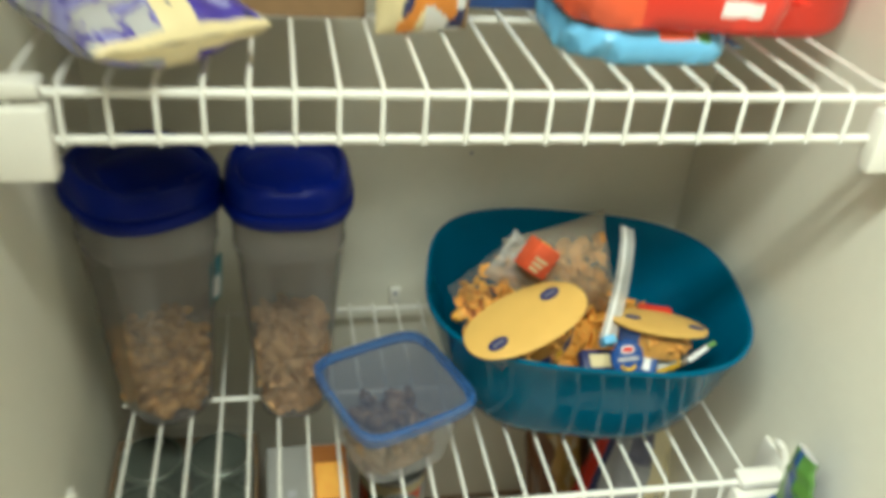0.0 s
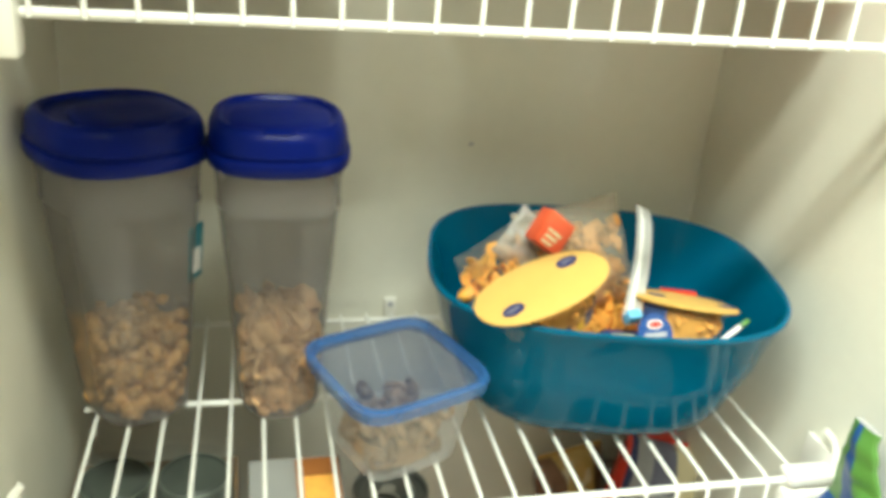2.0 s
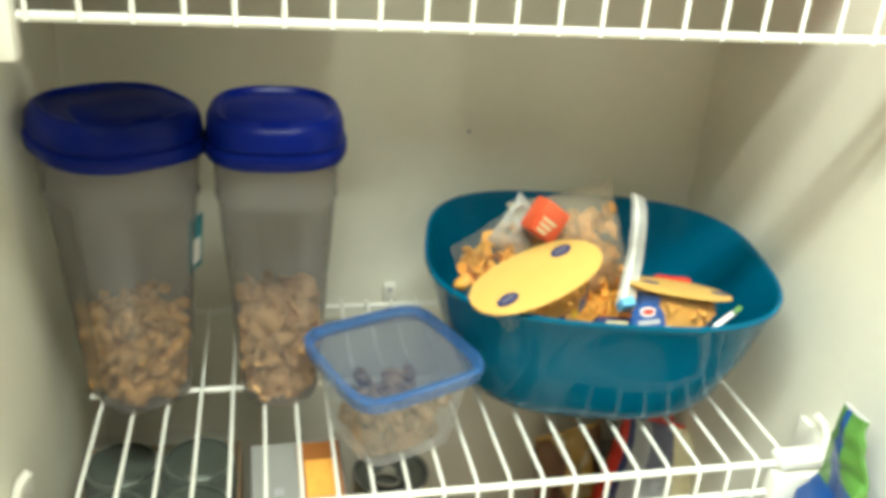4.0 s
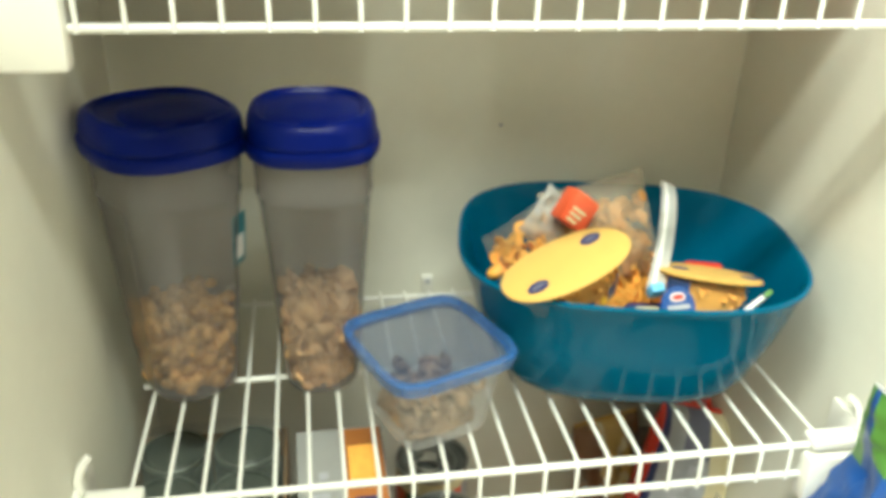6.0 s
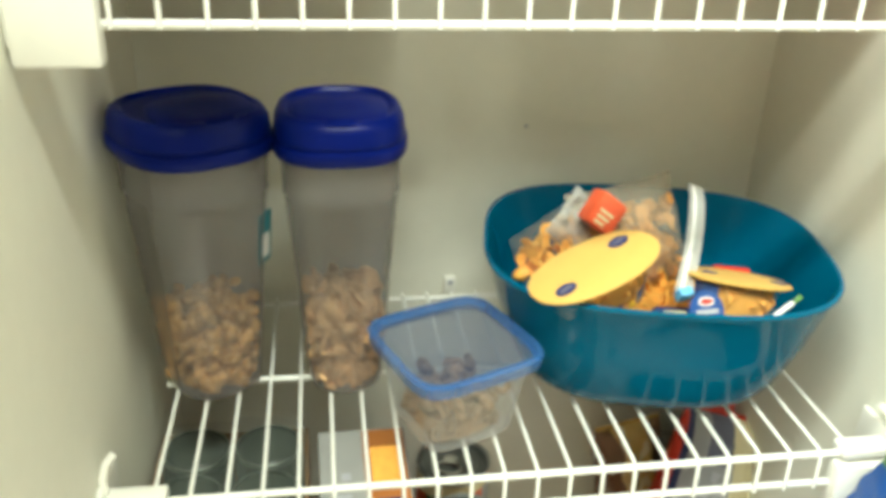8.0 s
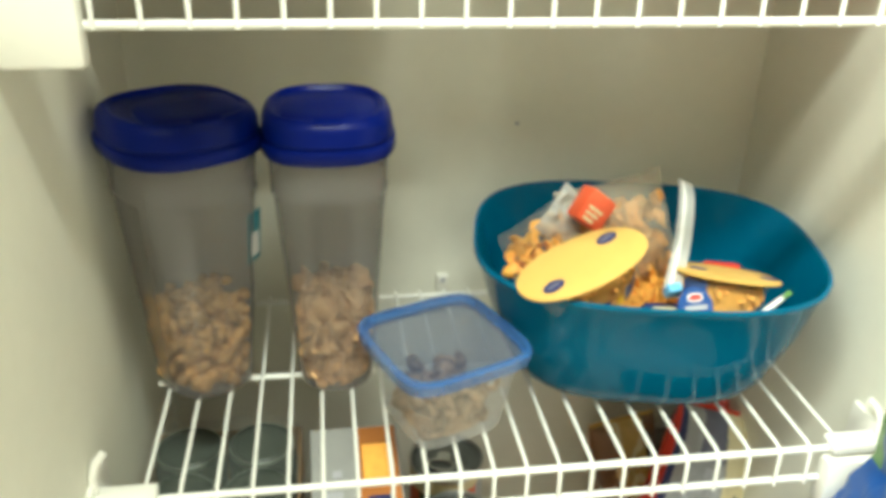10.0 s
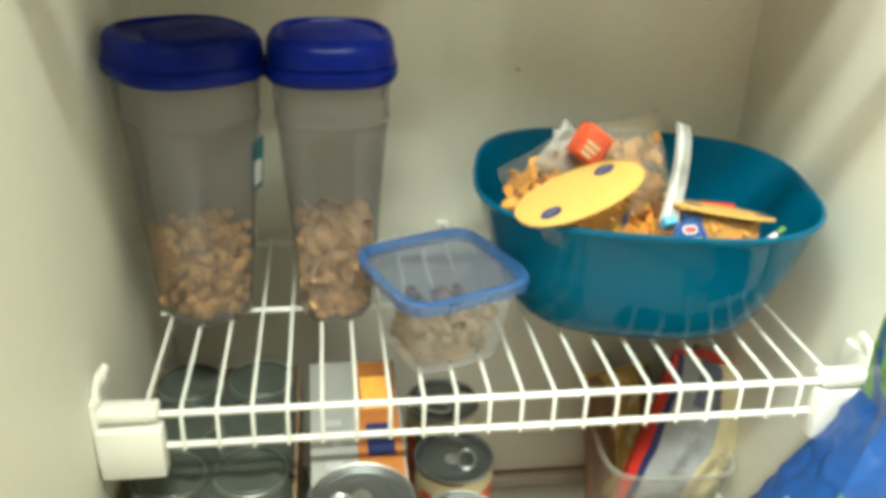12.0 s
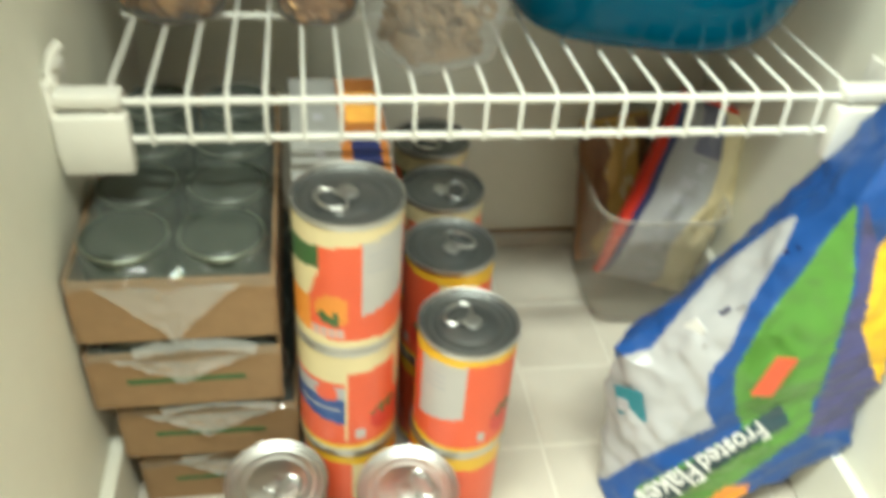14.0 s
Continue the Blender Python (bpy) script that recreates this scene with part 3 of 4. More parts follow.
# ---- cans on the floor ----
CAN_R, CAN_H = 0.0378, 0.108


def can_body(style):
    """Lathed can with beaded rims; the label's print is laid out by angle and height."""
    bm, n = bmesh.new(), 120
    R = CAN_R
    prof = [(R * .95, 0.000), (R * 1.0, 0.001), (R * 1.0, 0.003), (R * .975, 0.0045)]
    steps = 48
    prof += [(R * .975, 0.0045 + (CAN_H - 0.0095) * i / steps) for i in range(1, steps + 1)]
    prof += [(R * 1.0, CAN_H - 0.0035), (R * 1.0, CAN_H - 0.0008), (R * .985, CAN_H), (R * .955, CAN_H - 0.0006), (R * .945, CAN_H - 0.0045)]
    rings = [ring(bm, r, r, z, 2, n) for r, z in prof]

    def ink(a, f):
        # 0 steel, 1 red, 2 band, 3 white panel, 4 green, 5 orange, 6 blue
        if f < .07 or f > .90:
            return 2
        if style == "plain":
            return 0
        rise = .05 * math.sin(math.radians(a) * 1.0)
        if style == "blue":
            # cream shoulder, blue panel with a red round, tomato picture, yellow foot
            if f < .13:
                return 9 if f < .105 else 1
            if f > (.70 if 84 < a < 166 else .79 + .04 * math.sin(math.radians(a - 166))):
                return 2
            if 166 <= a < 168.5:
                return 7
            if 84 < a < 166:
                if math.hypot((a - 143) / 14, (f - .60) / .075) < 1:
                    return 1
                if f > .30 + .0012 * (166 - a) and f < .66:
                    return 3 if 100 < a < 158 and abs(f - .455) < .013 else 6 if f < .56 else 8
                return 1
            if 178 < a < 190 and .16 < f < .26:
                return 3
            if 196 < a < 246:
                m = math.hypot((a - 218) / 24, (f - .32) / .13)
                return 4 if m < 1 and f > .38 + .03 * math.sin(a * .5) else 10 if m < 1 else 7 if f > .50 and a > 232 else 1
            return 1
        if f > .84 + rise or f < .10 - rise * .4:
            return 2
        if 14 < a < 74:
            if f < .29 + .1 * (a - 14) / 60:
                return 1
            return 8 if 20 < a < 50 and .60 < f < .80 and int(f * 48) % 3 == 0 else 3
        if 96 < a < 106 and .14 < f < .24:
            return 3
        if 110 < a < 165:
            m = math.hypot((a - 132) / 22, (f - .30) / .14)
            return 4 if m < 1 and f > .36 + .03 * math.sin(a * .5) else 10 if m < 1 else 7 if a > 150 and f > .46 else 1
        if 276 < a < 364:
            b = a
            if f < .20 and f > .12 and 318 < b < 358:
                return 8 if int(b) % 9 < 3 else 11
            m = math.hypot((b - 346) / 22, (f - .34) / .12)
            if m < 1:
                return 4 if f < .31 + .02 * math.sin(b * .4) and b < 352 else 5
            if f > .62 + .0012 * (b - 300) and f < .82 and b < 331:
                return 4
            return 7 if b < 330 - 60 * (.64 - f) and .40 < f < .66 else 5 if b < 318 and f < .40 else 1
        return 1

    for k, (p, q) in enumerate(zip(rings, rings[1:])):
        z = (prof[k][1] + prof[k + 1][1]) / 2
        label = 0.005 < z < CAN_H - 0.0055
        for i in range(n):
            f = bm.faces.new((p[i], p[(i + 1) % n], q[(i + 1) % n], q[i]))
            f.material_index = ink(360 * (i + .5) / n, z / CAN_H) if label and style != "bare" else 0
    bm.faces.new(rings[0][::-1])
    return bm


def food_can(style, band):
    c = thing("food_can", "", "can", "food cans on the floor")
    part("body", can_body(style), [SILVER, TOMATO, band, LABELWHITE, DKGREEN, ORANGE, BLUEINK, CREAM, GREYINK, GOLD, RED, PINK], c)
    e = CAN_H - 0.0040
    R = CAN_R * .948
    part("end", loft([(R, R, e), (R * .97, R * .97, e - .0006), (R * .90, R * .90, e + .0002), (R * .86, R * .86, e - .0008), (R * .80, R * .80, e - .0008), (R * .78, R * .78, e - .0003), (R * .70, R * .70, e - .0003), (R * .68, R * .68, e - .0008), (R * .58, R * .58, e - .0008), (R * .56, R * .56, e - .0003), (R * .2, R * .2, e - .0003)], 2, 56, (False, True)), SILVER if style == "bare" else DARKLID, c, "grey steel can end")
    tab = bmesh.new()
    tube(tab, [(0.0078 * math.cos(t) * 1.15, -0.006 + 0.0058 * math.sin(t), 0.0012) for t in [2 * math.pi * k / 20 for k in range(20)]], 0.0011, 6, True)
    loft([(0.0048, 0.0042, 0.0005), (0.0050, 0.0044, 0.0016), (0.0040, 0.0034, 0.0020)], 2.4, 18, bm=tab)
    for v in tab.verts[-54:]:
        v.co.y += 0.0035
    t = part("pull_tab", tab, SILVER, c, "shiny pull tab")
    t.matrix_basis = pose(0, -0.004, e + .0002, 0, 0, 40) @ Matrix.Scale(1.45, 4)
    return c


proto = {}
CANS = [  # x, y, level, turn, style, band
    (0.128, -0.066, 2, 266, "panel", "cream"), (0.128, -0.066, 1, 98, "blue", "cream"), (0.129, -0.065, 0, 120, "panel", "gold"),
    (0.215, -0.076, 1, 186, "panel", "gold"), (0.214, -0.075, 0, 60, "panel", "gold"),
    (0.215, 0.016, 1, 100, "panel", "gold"), (0.215, 0.016, 0, 10, "panel", "gold"),
    (0.221, 0.100, 1, 40, "blue", "cream"), (0.221, 0.100, 0, 80, "panel", "gold"),
    (0.222, 0.187, 1, 300, "panel", "cream"), (0.222, 0.187, 0, 170, "blue", "cream"),
    (0.072, -0.122, 0, 20, "bare", "cream"), (0.168, -0.136, 0, 75, "bare", "cream"),
]
for x, y, level, turn, style, band in CANS:
    m = pose(x, y, level * CAN_H + .0003, 0, 0, turn)
    if (style, band) in proto:
        c = copy_thing(proto[style, band], m)
    else:
        c = proto[style, band] = food_can(style, CREAM if band == "cream" else GOLD)
        c.matrix_basis = m
    words = {"panel": "steel food can with red label and %s rim band", "blue": "steel food can with red and blue label, %s band", "bare": "plain silver steel can with ribbed end, no label"}[style]
    tagged(c, (words % ("cream" if band == "cream" else "yellow")) if "%" in words else words)
    if level:
        c["label"] = c["label"] + ", stacked"


# ---- shrink-wrapped trays of cans ----
def film_sheet(x0, x1, y0, y1, z, drop, seed, amp=0.0062):
    bm, N, M = bmesh.new(), 26, 40
    g = []
    for i in range(N + 1):
        row = []
        for j in range(M + 1):
            x, y = x0 + (x1 - x0) * i / N, y0 + (y1 - y0) * j / M
            e = max(0, 1 - min(i, N - i) / 2.2)
            k = max(0, 1 - j / 2.5)
            row.append(bm.verts.new((x, y - .004 * k, z - drop * max(e, k) + amp * noise.noise((x * 45 + seed, y * 45, seed)))))
        g.append(row)
    for i in range(N):
        for j in range(M):
            bm.faces.new((g[i][j], g[i + 1][j], g[i + 1][j + 1], g[i][j + 1]))
    return bm


RIMSTEEL = material("rim_steel", (0.24, 0.27, 0.23), 0.3, 0.8, scale=60, vary=0.1)


WADFILM = clear("wadded_film", (0.66, 0.66, 0.62), 0.24, 0.10)
# bunched film with its glints put in as a whiter colour
FLAPFILM = clear("bunched_film_glints", (0.80, 0.80, 0.76), 0.32, 0.10)


def canned_tray(m, seed, label):
    t = thing("canned_goods_tray", label, "tray", "shrink-wrapped trays", m)
    W, D, wall = 0.066, 0.262, 0.055
    floor_bm = boxed(-W, W, 0, D, 0.0, 0.0022)
    part("tray_base", floor_bm, CARD, t)
    part("front_wall", boxed(-W, W, -0.0024, 0.0, 0, wall, 0.0006, 1), CARD, t)
    part("back_wall", boxed(-W, W, D, D + 0.0024, 0, wall, 0.0006, 1), CARD, t)
    part("side_wall", boxed(-W - 0.0024, -W, -0.0024, D + .0024, 0, wall, 0.0006, 1), CARD, t)
    part("side_wall", boxed(W, W + 0.0024, -0.0024, D + .0024, 0, wall, 0.0006, 1), CARD, t)
    r, h = 0.0318, 0.0650
    first = None
    for i in range(2):
        for j in range(4):
            at = (-0.0325 + 0.065 * i, 0.033 + 0.0645 * j, 0.0022)
            if first is None:
                bm = loft([(r * .96, r * .96, 0), (r, r, .002), (r * .98, r * .98, .004), (r * .98, r * .98, h - .008), (r * .93, r * .93, h - .005), (r * .95, r * .95, h - .003), (r * .95, r * .95, h - .0006), (r * .92, r * .92, h), (r * .89, r * .89, h - .0004), (r * .87, r * .87, h - .003), (r * .72, r * .72, h - .003), (r * .69, r * .69, h - .0022), (r * .3, r * .3, h - .0022)], 2, 40)
                for f in bm.faces:
                    c = f.calc_center_median()
                    f.material_index = 1 if c.z > h - .0045 and c.xy.length > r * .88 else 0
                first = part("small_can", bm, [GREENLID, RIMSTEEL], t, "small can with grey-green end")
                first.location = at
            else:
                o = new("small_can", first.data)
                o.parent, o.location = t, at
    part("shrink_film", film_sheet(-W - .003, W + .003, -0.0035, D + .003, h + 0.0035, 0.017, seed), FILM, t, "clear wrinkled shrink film")
    # loose film flap hanging over the front
    bm, N = bmesh.new(), 12
    rnd = random.Random(seed)
    cx = rnd.uniform(-.005, .012)
    rows = []
    for j in range(N + 1):
        f = j / N
        half = .046 * (1 - f) ** 1.1 + .002
        rows.append([bm.verts.new((cx + half * (i / 6 - 1) + .002 * noise.noise((i, j * .7, seed)), -.0042 - .003 * f - .0055 * abs(noise.noise((i * .9, j * .6, seed + 3))), h - .014 - (.046 if seed == 1 else .022) * f)) for i in range(13)])
    for p, q in zip(rows, rows[1:]):
        for i in range(12):
            bm.faces.new((p[i], p[i + 1], q[i + 1], q[i]))
    part("film_flap", bm, FLAPFILM, t, "loose triangle of film, whitened to stand for glints")
    if seed != 1:
        wad = [(.052 - .0085 * k, -.0062 - .003 * abs(noise.noise((k * .8, seed, 1.5))), .0585 + .0075 * math.sin(math.pi * k / 10) + .002 * noise.noise((k * .9, seed, 4.2))) for k in range(11)]
        part("film_wad", curved_strip(bmesh.new(), wad, .008, .0012), WADFILM, t, "crumpled wad of clear film")
        for k, (x, z, a) in enumerate(((-.012, .027, .030), (.030, .027, .012), (.004, .020, .026))):
            part("print_bar", boxed(x - a, x + a, -.0030, -.0025, z - .0022, z + .0022), DKGREEN if k < 2 else CARD, t)
    return t


for k, (x, y, turn, seed) in enumerate(((0.026, -0.048, 0.6, 5), (0.020, -0.058, -0.8, 4), (0.010, -0.066, 0.5, 3), (0.010, -0.068, 0.0, 1))):
    canned_tray(pose(x, y, 0.0002 + 0.0685 * k, 0, 0, turn), seed, ("topmost " if k == 3 else "") + "cardboard tray of small cans in clear shrink film, stacked")

# ---- carton behind the cans ----
CARTONWHITE = material("carton_board", (0.36, 0.36, 0.34), 0.6, scale=40, vary=0.08)
CARTONORANGE = material("carton_orange", (0.46, 0.16, 0.035), 0.5, scale=30, vary=0.2)
carton = thing("food_carton", "tall white and orange printed food carton on the floor", "carton", "", pose(0.128, 0.055, 0, 0, 0, 1))
bm = boxed(-0.038, 0.038, -0.066, 0.072, 0, 0.297, 0.0015)
for v in bm.verts:
    if v.co.z > .2:
        v.co.z += .18 * (v.co.y) * .9
part("box", bm, CARTONWHITE, carton)
slope = math.degrees(math.atan(.162))
for name, x0, x1, y0, y1, mat in (("orange_panel", 0.000, 0.036, -0.064, 0.070, CARTONORANGE), ("picture", 0.008, 0.030, -0.040, -0.005, NAVYINK), ("picture", 0.006, 0.032, 0.012, 0.050, CRACKER)):
    part(name, boxed(x0, x1, y0, y1, 0, 0.0004 if name == "orange_panel" else 0.0008), mat, carton).matrix_basis = pose(0, 0, 0.2976, slope, 0, 0)
for k in range(4):
    part("print_bar", boxed(-0.026 + .006 * (k % 2), -0.012, -0.05 + .022 * k, -0.042 + .022 * k, 0, 0.0005), GREYINK, carton).matrix_basis = pose(0, 0, 0.2976, slope, 0, 0)

# ---- clear bin with bags ----
BIN = pose(0.464, 0.200, 0.0, 0, 0, -3)
bin_ = thing("storage_bin", "clear plastic bin holding snack bags on the floor", "bin", "", BIN)
wall = [(0.046, 0.058, 0.0), (0.051, 0.063, 0.002), (0.0555, 0.0665, 0.009), (0.066, 0.078, 0.146), (0.070, 0.082, 0.151), (0.0705, 0.0825, 0.154)]
inner = [(0.0685, 0.0805, 0.154), (0.0645, 0.0765, 0.146), (0.0540, 0.0650, 0.010), (0.045, 0.057, 0.004)]
part("shell", loft(wall + inner, 5, 64), BINPLASTIC, bin_)
part("rim", loft([(0.0708, 0.0828, 0.1505), (0.0725, 0.0845, 0.1512), (0.0725, 0.0845, 0.1545), (0.0708, 0.0828, 0.1555), (0.0685, 0.0805, 0.1552)], 5, 64, (False, False)), BINPLASTIC, bin_, "rolled clear rim")


def film_bag(name, m, w, h, thick, mats, paint, label, seed):
    """A soft printed bag in its own xz plane; paint(u, v) picks the print."""
    p = thing(name, label, "snack bag", "", m)
    bm, N = bmesh.new(), 56
    for s in (-1, 1):
        g = [[None] * (N + 1) for _ in range(N + 1)]
        for i in range(N + 1):
            for j in range(N + 1):
                u, v = i / N * 2 - 1, j / N * 2 - 1
                b = (max(0, 1 - u * u) * max(0, 1 - v * v)) ** .45
                k = .005 * noise.noise((u * 3 + seed, v * 3, s * 4.0 + seed))
                g[i][j] = bm.verts.new((u * w / 2 * (1 - .05 * (1 - v * v)), s * (thick / 2 * b + .0004) + k * (.3 + b), v * h / 2))
        for i in range(N):
            for j in range(N):
                q = (g[i][j], g[i + 1][j], g[i + 1][j + 1], g[i][j + 1])
                bm.faces.new(q if s > 0 else q[::-1]).material_index = paint((i + .5) / N * 2 - 1, (j + .5) / N * 2 - 1)
    part("film", bm, mats, p)
    part("end_seal", boxed(-w / 2 * .96, w / 2 * .96, -.0008, .0008, h / 2 * .97, h / 2 + .004), mats[0], p)
    return p


CHEESE = material("cream_contents", (0.72, 0.62, 0.38), 0.6, scale=60, vary=0.12, bump=0.3)
FOIL = material("silver_foil", (0.70, 0.70, 0.70), 0.25, 0.85, scale=50, vary=0.1, bump=0.4)


def bread_print(u, v):
    if u < -.92:
        return 0
    if u < -.83:
        return 1
    if u < .05 + .1 * math.sin(v * 5):
        return 4 if v > .55 and u > -.5 else 5 if -.55 < u < -.15 and int((v + 1) * 11) % 2 and noise.noise((u * 9, v * 7, 2.2)) > -.1 else 2
    return 3 if u < .84 else 2


BROWNPRINT = material("brown_print", (0.22, 0.11, 0.05), 0.4, scale=40, vary=0.2)
CHIPGOLD = material("golden_print", (0.62, 0.40, 0.12), 0.35, scale=40, vary=0.15)
film_bag("bread_bag", pose(0.493, 0.180, 0.140, -12, 21, 4), 0.122, 0.205, 0.062, [RED, NAVYINK, BAGWHITE, CHEESE, SLATE, GREYINK], bread_print, "white and cream printed bag with red edge in the bin", 3)
film_bag("chip_bag", pose(0.436, 0.232, 0.118, -8, -4, 10), 0.082, 0.170, 0.050, [CHIPGOLD, BROWNPRINT, CHEESE], lambda u, v: 1 if u < -.5 + .3 * noise.noise((v * 3, 1.2, 0.4)) or u > .55 else 2 if noise.noise((u * 4, v * 4, 3.3)) > .2 else 0, "golden and brown snack bag standing in the bin", 6)
film_bag("foil_bag", pose(0.512, 0.222, 0.125, -8, 10, -6), 0.045, 0.215, 0.030, [FOIL, RED], lambda u, v: 1 if v > .85 else 0, "silver foil bag with a red tip in the bin", 8)

# ---- large cereal bag, upside down against the side wall ----
def inside(poly, x, z):
    odd = False
    for (x0, z0), (x1, z1) in zip(poly, poly[1:] + poly[:1]):
        if (z0 > z) != (z1 > z) and x < x0 + (z - z0) * (x1 - x0) / (z1 - z0):
            odd = not odd
    return odd


# the bag's print, laid out flat: x and height
GUSSET = [(.427, .334), (.426, .301), (.415, .246), (.412, .195), (.403, .172), (.411, .132), (.425, .109), (.397, .092), (.363, .066), (.340, .040), (.300, .040), (.300, .190), (.342, .200), (.364, .258), (.373, .283), (.392, .305), (.410, .326)]
FIELD = [(.466, .333), (.457, .310), (.448, .276), (.431, .223), (.424, .170), (.436, .130), (.451, .104), (.405, .062), (.375, .034), (.380, -.02), (.440, .000), (.472, .045), (.508, .095), (.503, .137), (.498, .201), (.490, .258), (.468, .328)]
PLATE = [(.474, .132), (.490, .108), (.436, .050), (.392, -.02), (.372, .000), (.392, .038), (.430, .082)]
SIDE = [(.472, .335), (.492, .258), (.500, .201), (.506, .137), (.512, .088), (.600, .110), (.600, .150), (.548, .150), (.513, .210), (.498, .290)]
SUNNY = [(.498, .290), (.513, .210), (.548, .150), (.640, .150), (.640, .400), (.520, .345)]
FLESH = [(.436, -.010), (.456, .030), (.480, .030), (.486, -.02)]


def cereal_bag():
    b = thing("cereal_bag", "large green, blue and white cereal bag upside down on the floor", "cereal bag", "", pose(0, 0, 0))
    bm, N, M = bmesh.new(), 250, 200
    mats = [BAGWHITE, BLUEINK, GREEN, DUSK, GOLD, PLATEINK, ORANGE]
    top = SHELF + 0.080

    def mix(a, c, f):
        f = min(1, max(0, f))
        return a + (c - a) * f

    rings = []
    for j in range(M + 1):
        s = j / M
        z = top * s
        lean = min(1, max(0, (z - 0.150) / (SHELF - 0.085)))
        right = 0.538 - 0.026 * max(0, lean - .45) / .55
        left = min(right - 0.006, mix(0.362, 0.348, z / 0.15) + .225 * lean ** .80)
        ridge = min(right - 0.003, mix(mix(0.366, 0.384, z / 0.10), 0.536, max(0, (z - 0.10) / (SHELF - 0.035))))
        fat = mix(1, 0.18, lean ** 1.3)
        pts = [Vector((left, -0.045, z)), Vector((ridge, -0.045 - 0.060 * fat, z)), Vector((right, -0.045 - 0.070 * fat, z)), Vector((right, -0.045 + 0.04 * fat, z)), Vector((mix(left, right, .4), -0.045 + 0.055 * fat, z))]
        row = []
        for i in range(N):
            f = i / N * 5
            k, g = int(f), f - int(f)
            p = pts[k].lerp(pts[(k + 1) % 5], g)
            mid = sum(pts, Vector()) / 5
            p += (p - mid) * .10 * math.sin(math.pi * g)
            w = .0078 * noise.noise((p.x * 26, p.y * 26, z * 22)) + .0034 * noise.noise((p.x * 80, p.y * 60, z * 70)) + .0030 * abs(noise.noise((p.x * 40 + z * 30, 3.1, z * 14)))
            q = p + (p - mid).normalized() * w * (1 - .3 * lean)
            q.x = min(q.x, 0.5455)
            # the far corner of the bottom is folded up off the floor
            low = min(.075, max(0, (q.x - .415) * .65))
            q.z = max(low + q.z * (1 - low / top), 0.0005)
            row.append(bm.verts.new(q))
        rings.append(row)
    for j in range(M):
        for i in range(N):
            k, g = divmod((i + .5) / N * 5, 1)
            quad = (rings[j][i], rings[j][(i + 1) % N], rings[j + 1][(i + 1) % N], rings[j + 1][i])
            c = sum((v.co for v in quad), Vector()) / 4
            x, z = c.x - .73 * (c.y + .10), c.z + 1.01 * (c.y + .10)
            ink = 2 if k == 4 and c.z > .36 else 1
            if k < 2 or k == 4 and g > .6:
                ink = next((m for shape, m in ((GUSSET, 0), (PLATE, 5), (FLESH, 6), (FIELD, 2), (SIDE, 3), (SUNNY, 4)) if inside(shape, x, z)), 1)
                if c.z > top - .060 and k < 2 and g > (.12 if k == 0 else 0):
                    ink = 2
            bm.faces.new(quad).material_index = ink
    bm.faces.new(rings[0][::-1])
    bm.faces.new(rings[-1])
    part("film", bm, mats, b)
    part("bottom_flap", boxed(0.448, 0.506, -0.074, -0.066, 0.0005, 0.055, 0.002), PURPLE, b, "folded purple bottom flap")
    return b


DUSK = material("dusk_purple_print", (0.075, 0.075, 0.20), 0.3, scale=40, vary=0.12)
PLATEINK = material("dark_teal_print", (0.03, 0.07, 0.09), 0.35, scale=40, vary=0.15)
bag = cereal_bag()


def lettering(text, size, m, mat, parent, name="lettering"):
    cu = bpy.data.curves.new(name, "FONT")
    cu.body, cu.size, cu.extrude, cu.offset = text, size, 0.0006, 0.0003
    cu.align_x, cu.align_y = "CENTER", "CENTER"
    cu.materials.append(mat)
    tmp = new(name, cu)
    me = bpy.data.meshes.new_from_object(tmp.evaluated_get(bpy.context.evaluated_depsgraph_get()))
    bpy.data.objects.remove(tmp)
    ob = new(name, me)
    ob.parent, ob.matrix_basis = parent, m
    return ob


# the words stand on their head: they run from upper right to lower left
lettering("Frosted", 0.029, aim((0.425, -0.1285, 0.117), (-0.70, 0.02, -0.70), (0.0, -1.0, 0.25)) @ Matrix.Diagonal((.66, 1, 1, 1)), WHITEINK, bag)
lettering("Flakes", 0.036, aim((0.3865, -0.1245, 0.067), (-0.62, 0.08, -0.78), (-0.1, -1.0, 0.25)) @ Matrix.Diagonal((.66, 1, 1, 1)), WHITEINK, bag)
part("orange_patch", boxed(-0.010, 0.010, -0.0004, 0.0004, -0.020, 0.020), TOMATO, bag).matrix_basis = pose(0.440, -0.1235, 0.188, 0, 14, 4)


def gusset(z, f, out=0.0065):
    """A place on the bag's white side panel at height z, f of the way from its outer to its inner edge, and its turn."""
    top = SHELF + 0.065
    lean = max(0, (z - .15) / (top - .15))
    fat = 1 - .82 * lean ** 1.3
    a = Vector((0.348 + .22 * lean ** .82, -0.045, z))
    c = Vector((0.384 + .152 * max(0, (z - .10) / (top - .10)), -0.045 - .060 * fat, z))
    d = (c - a).normalized()
    n = Vector((d.y, -d.x, 0))
    return a.lerp(c, f) + n * out, math.degrees(math.atan2(d.y, d.x))


